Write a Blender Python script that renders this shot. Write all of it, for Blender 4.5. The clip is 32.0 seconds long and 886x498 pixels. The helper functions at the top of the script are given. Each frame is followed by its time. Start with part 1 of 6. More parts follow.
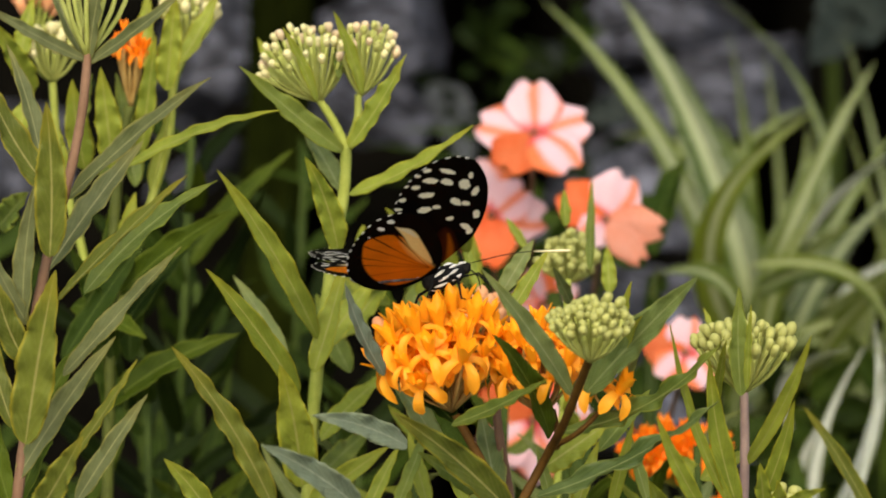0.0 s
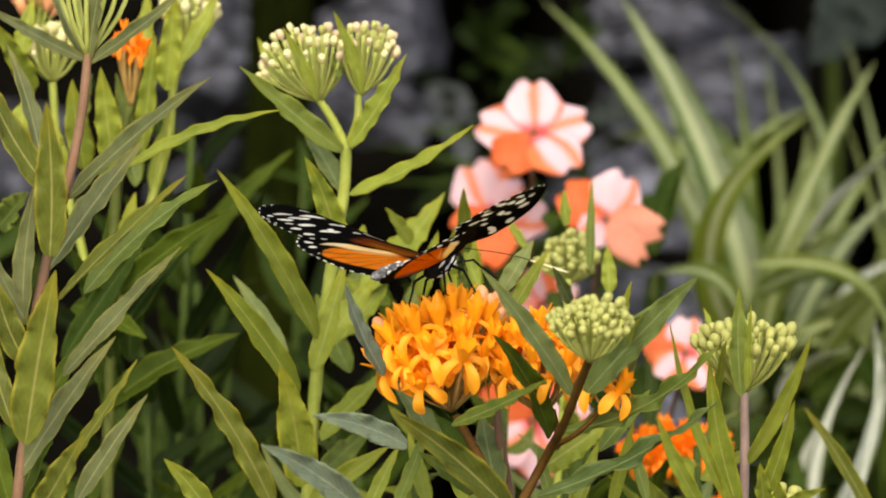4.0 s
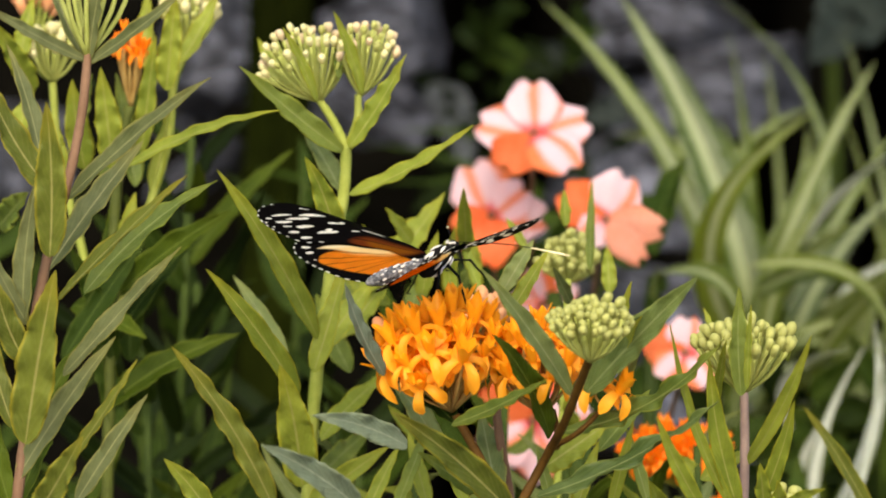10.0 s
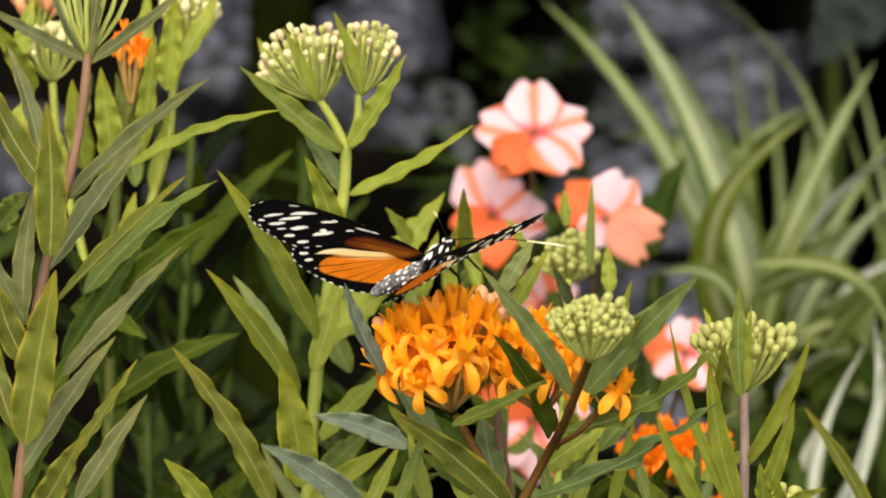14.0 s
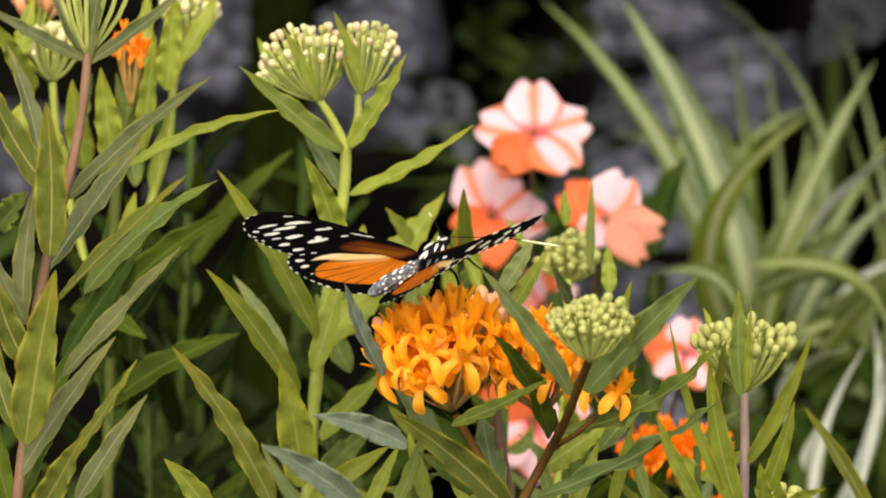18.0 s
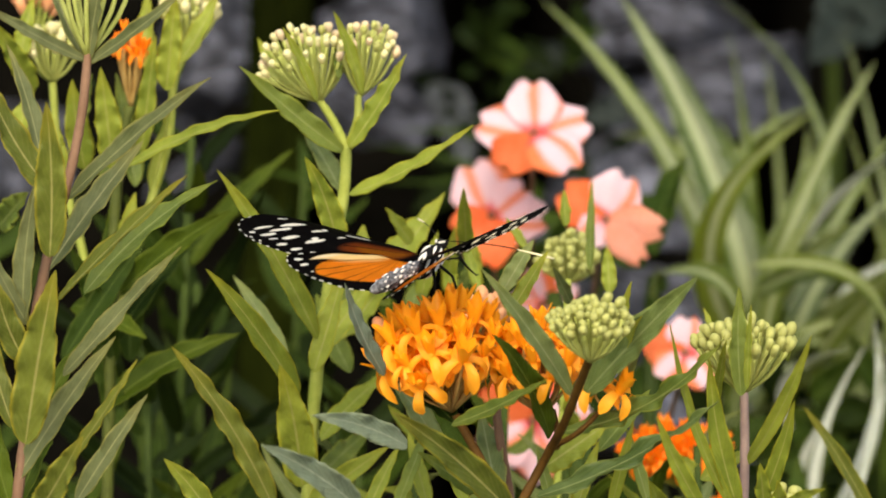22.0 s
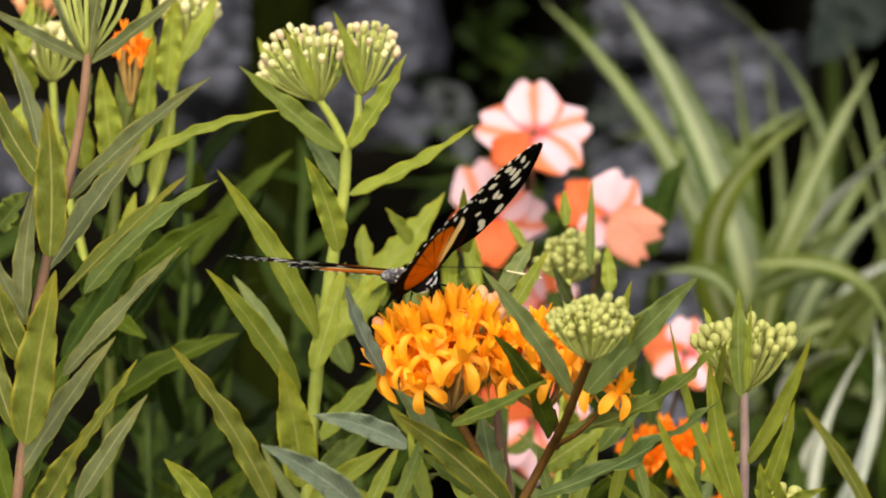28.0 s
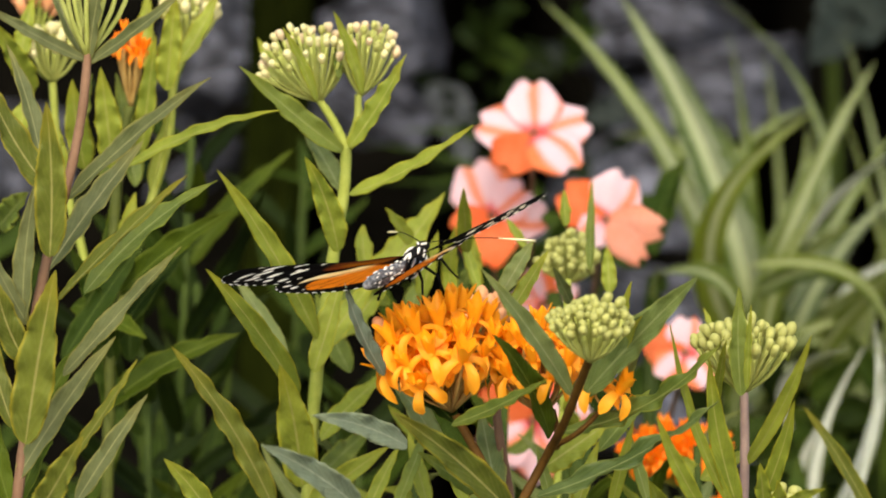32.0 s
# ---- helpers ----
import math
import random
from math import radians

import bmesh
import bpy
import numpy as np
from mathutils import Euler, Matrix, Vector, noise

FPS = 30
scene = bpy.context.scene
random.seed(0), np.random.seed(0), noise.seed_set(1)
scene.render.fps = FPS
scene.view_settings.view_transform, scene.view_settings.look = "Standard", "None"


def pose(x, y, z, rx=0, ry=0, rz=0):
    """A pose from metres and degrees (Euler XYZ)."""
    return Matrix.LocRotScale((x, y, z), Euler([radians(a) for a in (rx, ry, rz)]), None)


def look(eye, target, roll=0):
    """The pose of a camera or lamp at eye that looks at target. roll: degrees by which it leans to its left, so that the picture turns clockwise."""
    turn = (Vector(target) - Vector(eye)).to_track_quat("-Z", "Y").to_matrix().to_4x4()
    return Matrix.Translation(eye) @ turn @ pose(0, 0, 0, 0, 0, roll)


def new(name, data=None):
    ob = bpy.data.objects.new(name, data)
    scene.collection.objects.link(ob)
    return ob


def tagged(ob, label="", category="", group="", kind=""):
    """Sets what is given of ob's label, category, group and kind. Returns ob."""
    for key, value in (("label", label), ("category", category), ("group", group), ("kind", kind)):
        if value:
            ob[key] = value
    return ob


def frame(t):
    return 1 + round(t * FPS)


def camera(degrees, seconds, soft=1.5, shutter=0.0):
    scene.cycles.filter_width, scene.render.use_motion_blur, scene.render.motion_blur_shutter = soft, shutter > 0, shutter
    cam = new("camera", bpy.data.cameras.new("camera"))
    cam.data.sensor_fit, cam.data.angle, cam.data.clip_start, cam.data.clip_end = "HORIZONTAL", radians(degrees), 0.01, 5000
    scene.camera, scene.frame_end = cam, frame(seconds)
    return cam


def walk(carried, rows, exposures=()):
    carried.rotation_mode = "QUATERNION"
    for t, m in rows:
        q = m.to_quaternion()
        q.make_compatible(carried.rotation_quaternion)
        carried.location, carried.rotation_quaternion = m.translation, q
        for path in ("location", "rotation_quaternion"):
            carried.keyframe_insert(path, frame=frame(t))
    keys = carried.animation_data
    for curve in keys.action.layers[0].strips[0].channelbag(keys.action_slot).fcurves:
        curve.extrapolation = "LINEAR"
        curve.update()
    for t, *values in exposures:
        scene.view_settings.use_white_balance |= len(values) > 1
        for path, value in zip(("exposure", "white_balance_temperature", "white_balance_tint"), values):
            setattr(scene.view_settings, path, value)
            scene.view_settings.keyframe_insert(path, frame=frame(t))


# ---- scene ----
# camera: a still long lens, about a metre from the flower
cam = camera(12.5, 32.0, soft=1.95, shutter=0.5)
cam.data.dof.use_dof = True
cam.data.dof.focus_distance = 1.0
cam.data.dof.aperture_fstop = 20.0
cam.data.dof.aperture_blades = 7
eye = pose(0, 0, 1.0, 82, 0, 0)
walk(cam, [(0.0, eye), (32.0, eye)], [(0.0, 0.20, 7200, 12), (1.0, 0.38, 7200, 12), (4.0, 0.43, 7200, 12), (32.0, 0.43, 7200, 12)])

# daylight: bright overcast, half high and from behind the camera
world = bpy.data.worlds.new("sky")
scene.world = world
world.use_nodes = True
sky = world.node_tree.nodes.new("ShaderNodeTexSky")
sky.sky_type, sky.sun_disc = "NISHITA", False
sky.sun_elevation, sky.sun_rotation = radians(40), radians(167)
world.node_tree.nodes["Background"].inputs[1].default_value = 0.25
world.node_tree.links.new(sky.outputs[0], world.node_tree.nodes["Background"].inputs[0])
sun = new("sun", bpy.data.lights.new("sun", "SUN"))
sun.data.energy, sun.data.angle, sun.data.color = 4.2, radians(60), (1.0, 0.93, 0.76)
sun.matrix_basis = look((-0.85, -2.6, 3.87), (0, 1, 0.85))


# ---- materials ----
def material(name):
    m = bpy.data.materials.new(name)
    m.use_nodes = True
    t = m.node_tree
    return m, t, t.nodes["Principled BSDF"]


def ramp(t, source, stops):
    r = t.nodes.new("ShaderNodeValToRGB")
    el = r.color_ramp.elements
    while len(el) < len(stops):
        el.new(0.5)
    for e, (p, c) in zip(el, stops):
        e.position, e.color = p, (*c, 1)
    t.links.new(source, r.inputs[0])
    return r.outputs[0]


def mixed(t, fac, a, b, blend="MIX"):
    m = t.nodes.new("ShaderNodeMix")
    m.data_type, m.blend_type = "RGBA", blend
    for slot, v in ((0, fac), (6, a), (7, b)):
        if isinstance(v, (int, float)):
            m.inputs[slot].default_value = v
        elif isinstance(v, tuple):
            m.inputs[slot].default_value = (*v, 1)
        else:
            t.links.new(v, m.inputs[slot])
    return m.outputs[2]


def maths(t, op, a, b=0.0):
    m = t.nodes.new("ShaderNodeMath")
    m.operation = op
    for slot, v in ((0, a), (1, b)):
        if isinstance(v, (int, float)):
            m.inputs[slot].default_value = v
        else:
            t.links.new(v, m.inputs[slot])
    return m.outputs[0]


def grain(t, scale, detail=4.0, coords=None):
    n = t.nodes.new("ShaderNodeTexNoise")
    n.inputs["Scale"].default_value, n.inputs["Detail"].default_value = scale, detail
    if coords is None:
        coords = t.nodes.new("ShaderNodeTexCoord").outputs["Object"]
    t.links.new(coords, n.inputs["Vector"])
    return n.outputs["Fac"]


def bump(t, p, height, strength, distance):
    b = t.nodes.new("ShaderNodeBump")
    b.inputs["Strength"].default_value, b.inputs["Distance"].default_value = strength, distance
    t.links.new(height, b.inputs["Height"])
    t.links.new(b.outputs[0], p.inputs["Normal"])


def thin(t, p, colour, amount):
    """Lets light through a thin blade: a share of translucent in the same colour."""
    tr = t.nodes.new("ShaderNodeBsdfTranslucent")
    mx = t.nodes.new("ShaderNodeMixShader")
    mx.inputs[0].default_value = amount
    t.links.new(colour, tr.inputs[0])
    t.links.new(p.outputs[0], mx.inputs[1])
    t.links.new(tr.outputs[0], mx.inputs[2])
    t.links.new(mx.outputs[0], t.nodes["Material Output"].inputs[0])


def leaf_material(name, dark, light, rib, edge, rough=0.5, through_light=0.45, gloss=0.3):
    m, t, p = material(name)
    uv = t.nodes.new("ShaderNodeTexCoord").outputs["UV"]
    sep = t.nodes.new("ShaderNodeSeparateXYZ")
    t.links.new(uv, sep.inputs[0])
    across = maths(t, "ABSOLUTE", maths(t, "SUBTRACT", sep.outputs[0], 0.5))
    info = t.nodes.new("ShaderNodeObjectInfo").outputs["Random"]
    n1, n2 = grain(t, 90.0), grain(t, 520.0, 3.0)
    body = mixed(t, ramp(t, maths(t, "ADD", maths(t, "MULTIPLY", n1, 0.75), maths(t, "MULTIPLY", info, 0.3)), [(0.3, (0, 0, 0)), (0.75, (1, 1, 1))]), dark, light)
    # side veins slant towards the tip
    slant = maths(t, "SUBTRACT", maths(t, "MULTIPLY", sep.outputs[1], 15.0), maths(t, "MULTIPLY", across, 9.0))
    vein = maths(t, "SUBTRACT", 1.0, maths(t, "POWER", maths(t, "ABSOLUTE", maths(t, "SINE", maths(t, "ADD", maths(t, "MULTIPLY", slant, math.pi * 0.7), maths(t, "MULTIPLY", n1, 5.0)))), 0.18))
    body = mixed(t, maths(t, "MULTIPLY", vein, 0.22), body, rib)
    body = mixed(t, ramp(t, across, [(0.012, (0.85, 0.85, 0.85)), (0.04, (0, 0, 0))]), body, rib)
    body = mixed(t, maths(t, "MULTIPLY", ramp(t, across, [(0.40, (0, 0, 0)), (0.49, (1, 1, 1))]), 0.65), body, edge)
    tan = maths(t, "MULTIPLY", maths(t, "MULTIPLY", ramp(t, sep.outputs[1], [(0.7, (0, 0, 0)), (1.0, (1, 1, 1))]), n1), 0.9)
    body = mixed(t, tan, body, edge)
    body = mixed(t, 0.3, body, ramp(t, n2, [(0.3, (0.5, 0.5, 0.5)), (0.7, (1, 1, 1))]), "MULTIPLY")
    t.links.new(body, p.inputs["Base Color"])
    p.inputs["Roughness"].default_value = rough
    p.inputs["Specular IOR Level"].default_value = gloss
    n3 = grain(t, 230.0, 2.0)
    bump(t, p, maths(t, "ADD", maths(t, "MULTIPLY", vein, -0.5), maths(t, "ADD", maths(t, "MULTIPLY", n2, 0.5), n3)), 0.6, 0.0008)
    thin(t, p, body, through_light)
    return m


def plain(name, stops, scale=120.0, rough=0.6, relief=0.0004, light_through=0.0, gloss=0.3):
    m, t, p = material(name)
    n = maths(t, "ADD", maths(t, "MULTIPLY", grain(t, scale), 0.7), maths(t, "MULTIPLY", grain(t, scale * 6, 3.0), 0.3))
    c = ramp(t, n, stops)
    info = t.nodes.new("ShaderNodeObjectInfo").outputs["Random"]
    c = mixed(t, 0.3, c, ramp(t, info, [(0.0, (0.55, 0.55, 0.55)), (1.0, (1.25, 1.25, 1.25))]), "MULTIPLY")
    t.links.new(c, p.inputs["Base Color"])
    p.inputs["Roughness"].default_value = rough
    p.inputs["Specular IOR Level"].default_value = gloss
    bump(t, p, n, 0.6, relief)
    if light_through:
        thin(t, p, c, light_through)
    return m


LEAF_UNDER = leaf_material("leaf_underside", (0.20, 0.25, 0.06), (0.31, 0.35, 0.10), (0.42, 0.42, 0.18), (0.36, 0.35, 0.06), 0.6)
olive = (leaf_material("leaf_olive", (0.21, 0.275, 0.03), (0.39, 0.445, 0.06), (0.46, 0.45, 0.13), (0.48, 0.43, 0.02)), LEAF_UNDER)
green = (leaf_material("leaf_green", (0.112, 0.167, 0.026), (0.242, 0.298, 0.0558), (0.34, 0.38, 0.12), (0.32, 0.34, 0.03)), LEAF_UNDER)
grey = (leaf_material("leaf_grey_green", (0.14, 0.19, 0.055), (0.25, 0.30, 0.10), (0.36, 0.39, 0.18), (0.33, 0.34, 0.08), 0.6), LEAF_UNDER)
# dark, deep and gloom hold shade in their colour besides a darker green
dark = (leaf_material("leaf_dark_shaded", (0.0112, 0.0256, 0.0024), (0.036, 0.064, 0.0064), (0.07, 0.10, 0.02), (0.06, 0.08, 0.010), 0.6, 0.25, 0.08), ) * 2
deep = (leaf_material("leaf_deep_green_shaded", (0.034, 0.0595, 0.0034), (0.085, 0.123, 0.00935), (0.14, 0.18, 0.03), (0.13, 0.16, 0.015), 0.55, 0.35, 0.1), ) * 2
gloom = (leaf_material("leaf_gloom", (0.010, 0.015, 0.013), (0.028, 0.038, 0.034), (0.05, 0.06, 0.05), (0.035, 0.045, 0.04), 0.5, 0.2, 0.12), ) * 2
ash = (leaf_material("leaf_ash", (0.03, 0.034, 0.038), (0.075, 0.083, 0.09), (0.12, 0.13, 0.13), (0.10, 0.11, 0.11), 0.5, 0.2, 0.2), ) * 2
bottle = (leaf_material("leaf_bottle_green", (0.06, 0.10, 0.022), (0.15, 0.20, 0.055), (0.26, 0.30, 0.12), (0.22, 0.26, 0.06), 0.45, 0.35), ) * 2
frost = (leaf_material("leaf_frosted_green", (0.12, 0.165, 0.10), (0.23, 0.28, 0.18), (0.36, 0.40, 0.28), (0.32, 0.36, 0.20), 0.5, 0.3), ) * 2
slate_leaf = (leaf_material("leaf_slate_green", (0.06, 0.085, 0.055), (0.12, 0.15, 0.10), (0.2, 0.22, 0.16), (0.16, 0.18, 0.11), 0.55, 0.25), ) * 2
# near-black leaf green: full shade put into the colour
full_shade = (leaf_material("leaf_full_shade", (0.0032, 0.008, 0.0008), (0.0128, 0.024, 0.0024), (0.02, 0.035, 0.006), (0.02, 0.03, 0.004), 0.6, 0.2, 0.08), ) * 2
# moss and sage: tan olive tones, darkened for shade over the near plant
moss = (leaf_material("leaf_moss", (0.118, 0.144, 0.0202), (0.223, 0.26, 0.0386), (0.46, 0.42, 0.14), (0.50, 0.40, 0.03)), LEAF_UNDER)
sage = (leaf_material("leaf_sage", (0.118, 0.143, 0.0487), (0.231, 0.256, 0.105), (0.40, 0.39, 0.17), (0.40, 0.35, 0.08), 0.6), LEAF_UNDER)
pale = (leaf_material("leaf_pale", (0.18, 0.225, 0.054), (0.297, 0.333, 0.099), (0.42, 0.42, 0.19), (0.38, 0.36, 0.08), 0.6), LEAF_UNDER)
STEM_GREEN = plain("stem_green", [(0.3, (0.20, 0.235, 0.03)), (0.7, (0.34, 0.37, 0.075))], 150, gloss=0.2)
STEM_PALE = plain("stem_pale", [(0.3, (0.34, 0.38, 0.08)), (0.7, (0.50, 0.52, 0.16))], 150, 0.6, 0.0002, 0.25, gloss=0.2)
STEM_RUST = plain("stem_rust", [(0.3, (0.24, 0.13, 0.03)), (0.7, (0.42, 0.28, 0.09))], 150, gloss=0.2)
STEM_OLIVE = plain("stem_olive", [(0.3, (0.04, 0.05, 0.008)), (0.7, (0.08, 0.095, 0.016))], 150, gloss=0.15)
# stem green with the shade inside the bed put into its colour
STEM_SHADED = plain("stem_shaded", [(0.3, (0.02, 0.035, 0.005)), (0.7, (0.05, 0.075, 0.012))], 150, gloss=0.1)
STEM_PINK = plain("stem_pink", [(0.3, (0.125, 0.066, 0.036)), (0.7, (0.205, 0.115, 0.068))], 150, gloss=0.15)
STEM_BROWN = plain("stem_brown", [(0.3, (0.05, 0.022, 0.004)), (0.7, (0.115, 0.056, 0.010))], 150, gloss=0.1)
STEM_MAUVE = plain("stem_mauve", [(0.3, (0.15, 0.10, 0.085)), (0.7, (0.25, 0.175, 0.145))], 150, gloss=0.2)
PETAL_ORANGE = plain("petal_orange", [(0.25, (0.99, 0.36, 0.012)), (0.75, (1.0, 0.47, 0.04))], 260, 0.5, 0.0002, 0.38)
HOOD_ORANGE = plain("hood_orange", [(0.25, (0.99, 0.36, 0.010)), (0.75, (1.0, 0.48, 0.03))], 260, 0.4, 0.0002, 0.3)
PETAL_DEEP = plain("petal_deep_orange", [(0.25, (0.95, 0.22, 0.006)), (0.75, (0.99, 0.33, 0.02))], 260, 0.5, 0.0002, 0.4)
BUD_PEACH = plain("bud_peach", [(0.25, (0.68, 0.30, 0.12)), (0.75, (0.84, 0.46, 0.24))], 300, 0.5, 0.0002, 0.3)
BUD_GREEN = plain("bud_green", [(0.25, (0.34, 0.36, 0.085)), (0.75, (0.54, 0.53, 0.19))], 300, 0.5, 0.0002, 0.3)
BUD_CREAM = plain("bud_cream", [(0.25, (0.66, 0.62, 0.26)), (0.75, (0.86, 0.78, 0.46))], 300, 0.5, 0.0002, 0.3)
BUD_BLUSH = plain("bud_blush", [(0.25, (0.66, 0.48, 0.26)), (0.75, (0.80, 0.66, 0.44))], 300, 0.5, 0.0002, 0.3)


def strap_material(name, band, inner, outer):
    m, t, p = material(name)
    sep = t.nodes.new("ShaderNodeSeparateXYZ")
    t.links.new(t.nodes.new("ShaderNodeTexCoord").outputs["UV"], sep.inputs[0])
    across = maths(t, "ABSOLUTE", maths(t, "SUBTRACT", sep.outputs[0], 0.5))
    wob = maths(t, "ADD", across, maths(t, "MULTIPLY", maths(t, "SUBTRACT", grain(t, 40.0), 0.5), 0.08))
    info = t.nodes.new("ShaderNodeObjectInfo").outputs["Random"]
    g = mixed(t, info, (0.035, 0.062, 0.004), (0.13, 0.17, 0.016))
    w = mixed(t, info, inner, outer)
    c = mixed(t, ramp(t, wob, [(band, (1, 1, 1)), (band + 0.07, (0, 0, 0))]), g, w)
    c = mixed(t, 0.3, c, ramp(t, grain(t, 300.0), [(0.3, (0.6, 0.6, 0.6)), (0.7, (1, 1, 1))]), "MULTIPLY")
    t.links.new(c, p.inputs["Base Color"])
    p.inputs["Roughness"].default_value = 0.4
    thin(t, p, c, 0.25)
    return m


def impatiens_material():
    m, t, p = material("impatiens_petal")
    sep = t.nodes.new("ShaderNodeSeparateXYZ")
    t.links.new(t.nodes.new("ShaderNodeTexCoord").outputs["UV"], sep.inputs[0])
    shift = maths(t, "MULTIPLY", maths(t, "SUBTRACT", t.nodes.new("ShaderNodeObjectInfo").outputs["Random"], 0.5), 0.5)
    wob = maths(t, "ADD", maths(t, "ADD", sep.outputs[0], shift), maths(t, "MULTIPLY", maths(t, "SUBTRACT", grain(t, 70.0), 0.5), 0.2))
    pink, salmon, flame = (0.90, 0.66, 0.70), (0.89, 0.40, 0.31), (0.88, 0.27, 0.09)
    c = ramp(t, wob, [(0.0, flame), (0.07, salmon), (0.15, pink), (0.37, pink), (0.45, salmon), (0.5, flame), (0.56, salmon), (0.64, pink)])
    throat = ramp(t, sep.outputs[1], [(0.03, (1, 1, 1)), (0.22, (0, 0, 0))])
    c = mixed(t, throat, c, (0.78, 0.10, 0.10))
    t.links.new(c, p.inputs["Base Color"])
    p.inputs["Roughness"].default_value = 0.5
    bump(t, p, grain(t, 400.0), 0.3, 0.0003)
    thin(t, p, c, 0.25)
    return m


def slate_material():
    """Grey slate, split along its bed into uneven pale and dark layers."""
    m, t, p = material("slate")
    at = t.nodes.new("ShaderNodeMapping")
    at.inputs["Scale"].default_value = (1.0, 1.0, 2.6)
    t.links.new(t.nodes.new("ShaderNodeTexCoord").outputs["Object"], at.inputs["Vector"])
    info = t.nodes.new("ShaderNodeObjectInfo").outputs["Random"]
    coarse, fine = grain(t, 1.9, 6.0, at.outputs[0]), grain(t, 8.0, 5.0, at.outputs[0])
    n = maths(t, "ADD", maths(t, "MULTIPLY", coarse, 0.72), maths(t, "MULTIPLY", fine, 0.28))
    c = ramp(t, n, [(0.36, (0.006, 0.006, 0.008)), (0.46, (0.034, 0.036, 0.045)), (0.56, (0.105, 0.11, 0.14)), (0.70, (0.22, 0.23, 0.29))])
    c = mixed(t, 0.5, c, ramp(t, info, [(0.0, (0.5, 0.5, 0.5)), (1.0, (1.2, 1.2, 1.2))]), "MULTIPLY")
    t.links.new(c, p.inputs["Base Color"])
    p.inputs["Roughness"].default_value, p.inputs["Specular IOR Level"].default_value = 0.7, 0.15
    bump(t, p, n, 0.8, 0.006)
    return m


STRAP = (strap_material("strap_leaf", 0.08, (0.22, 0.26, 0.11), (0.34, 0.38, 0.19)),) * 2
STRAP_WHITE = (strap_material("strap_leaf_white", 0.30, (0.48, 0.52, 0.42), (0.70, 0.73, 0.65)),) * 2
IMPATIENS = impatiens_material()
IMPATIENS_ORANGE = plain("impatiens_orange", [(0.3, (0.82, 0.15, 0.03)), (0.7, (0.88, 0.29, 0.11))], 80, 0.5, 0.0003, 0.25)
IMPATIENS_SALMON = plain("impatiens_salmon", [(0.3, (0.86, 0.34, 0.20)), (0.7, (0.90, 0.48, 0.36))], 80, 0.5, 0.0003, 0.25)
SLATE = slate_material()
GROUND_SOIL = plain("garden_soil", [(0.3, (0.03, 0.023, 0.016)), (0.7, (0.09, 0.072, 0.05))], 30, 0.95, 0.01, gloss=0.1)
# bank soil far darker than the garden soil: its shade is in the colour
SHADED_SOIL = plain("soil", [(0.3, (0.002, 0.002, 0.0015)), (0.7, (0.009, 0.008, 0.006))], 30, 0.95, 0.01, gloss=0.0)
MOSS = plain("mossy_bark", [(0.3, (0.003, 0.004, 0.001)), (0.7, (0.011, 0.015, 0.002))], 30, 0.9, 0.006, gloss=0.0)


# ---- mesh helpers ----
def link(name, bm, mats, parent=None, label="", smooth=True):
    me = bpy.data.meshes.new(name)
    bm.to_mesh(me)
    bm.free()
    for m in (mats if isinstance(mats, (tuple, list)) else (mats,)):
        me.materials.append(m)
    if smooth:
        me.polygons.foreach_set("use_smooth", [True] * len(me.polygons))
    return place(name, me, parent, label)


def place(name, me, parent=None, label="", m=None):
    """One mesh object, given in the world's space, under a thing or part that is not turned."""
    ob = new(name, me)
    if parent is not None:
        at = parent.matrix_basis.translation.copy() if parent.parent is None else Vector()
        ob.parent, ob.matrix_parent_inverse = parent, Matrix.Translation(-at)
    if m is not None:
        ob.matrix_basis = m
    return tagged(ob, label=label)


def thing(name, at, label, category, group="", kind=""):
    ob = new(name)
    ob.empty_display_size = 0.02
    ob.matrix_basis = Matrix.Translation(at)
    return tagged(ob, label, category, group, kind)


def tube(bm, points, radii, sides=8, mat=0):
    """A round stalk through the points, with a radius at each."""
    pts = [Vector(p) for p in points]
    rings = []
    for i, p in enumerate(pts):
        d = (pts[min(i + 1, len(pts) - 1)] - pts[max(i - 1, 0)]).normalized()
        a = d.orthogonal().normalized()
        b = d.cross(a)
        rings.append([bm.verts.new(p + float(radii[i]) * (math.cos(k * math.tau / sides) * a + math.sin(k * math.tau / sides) * b)) for k in range(sides)])
    # keep the rings from twisting
    for r0, r1 in zip(rings, rings[1:]):
        k0 = min(range(sides), key=lambda k: (r1[k].co - r0[0].co).length)
        for k in range(sides):
            fc = bm.faces.new((r0[k], r0[(k + 1) % sides], r1[(k0 + k + 1) % sides], r1[(k0 + k) % sides]))
            fc.material_index = mat
        r1[:] = r1[k0:] + r1[:k0]
    for r, flip in ((rings[0], True), (rings[-1], False)):
        fc = bm.faces.new(r[::-1] if flip else r)
        fc.material_index = mat
    return rings


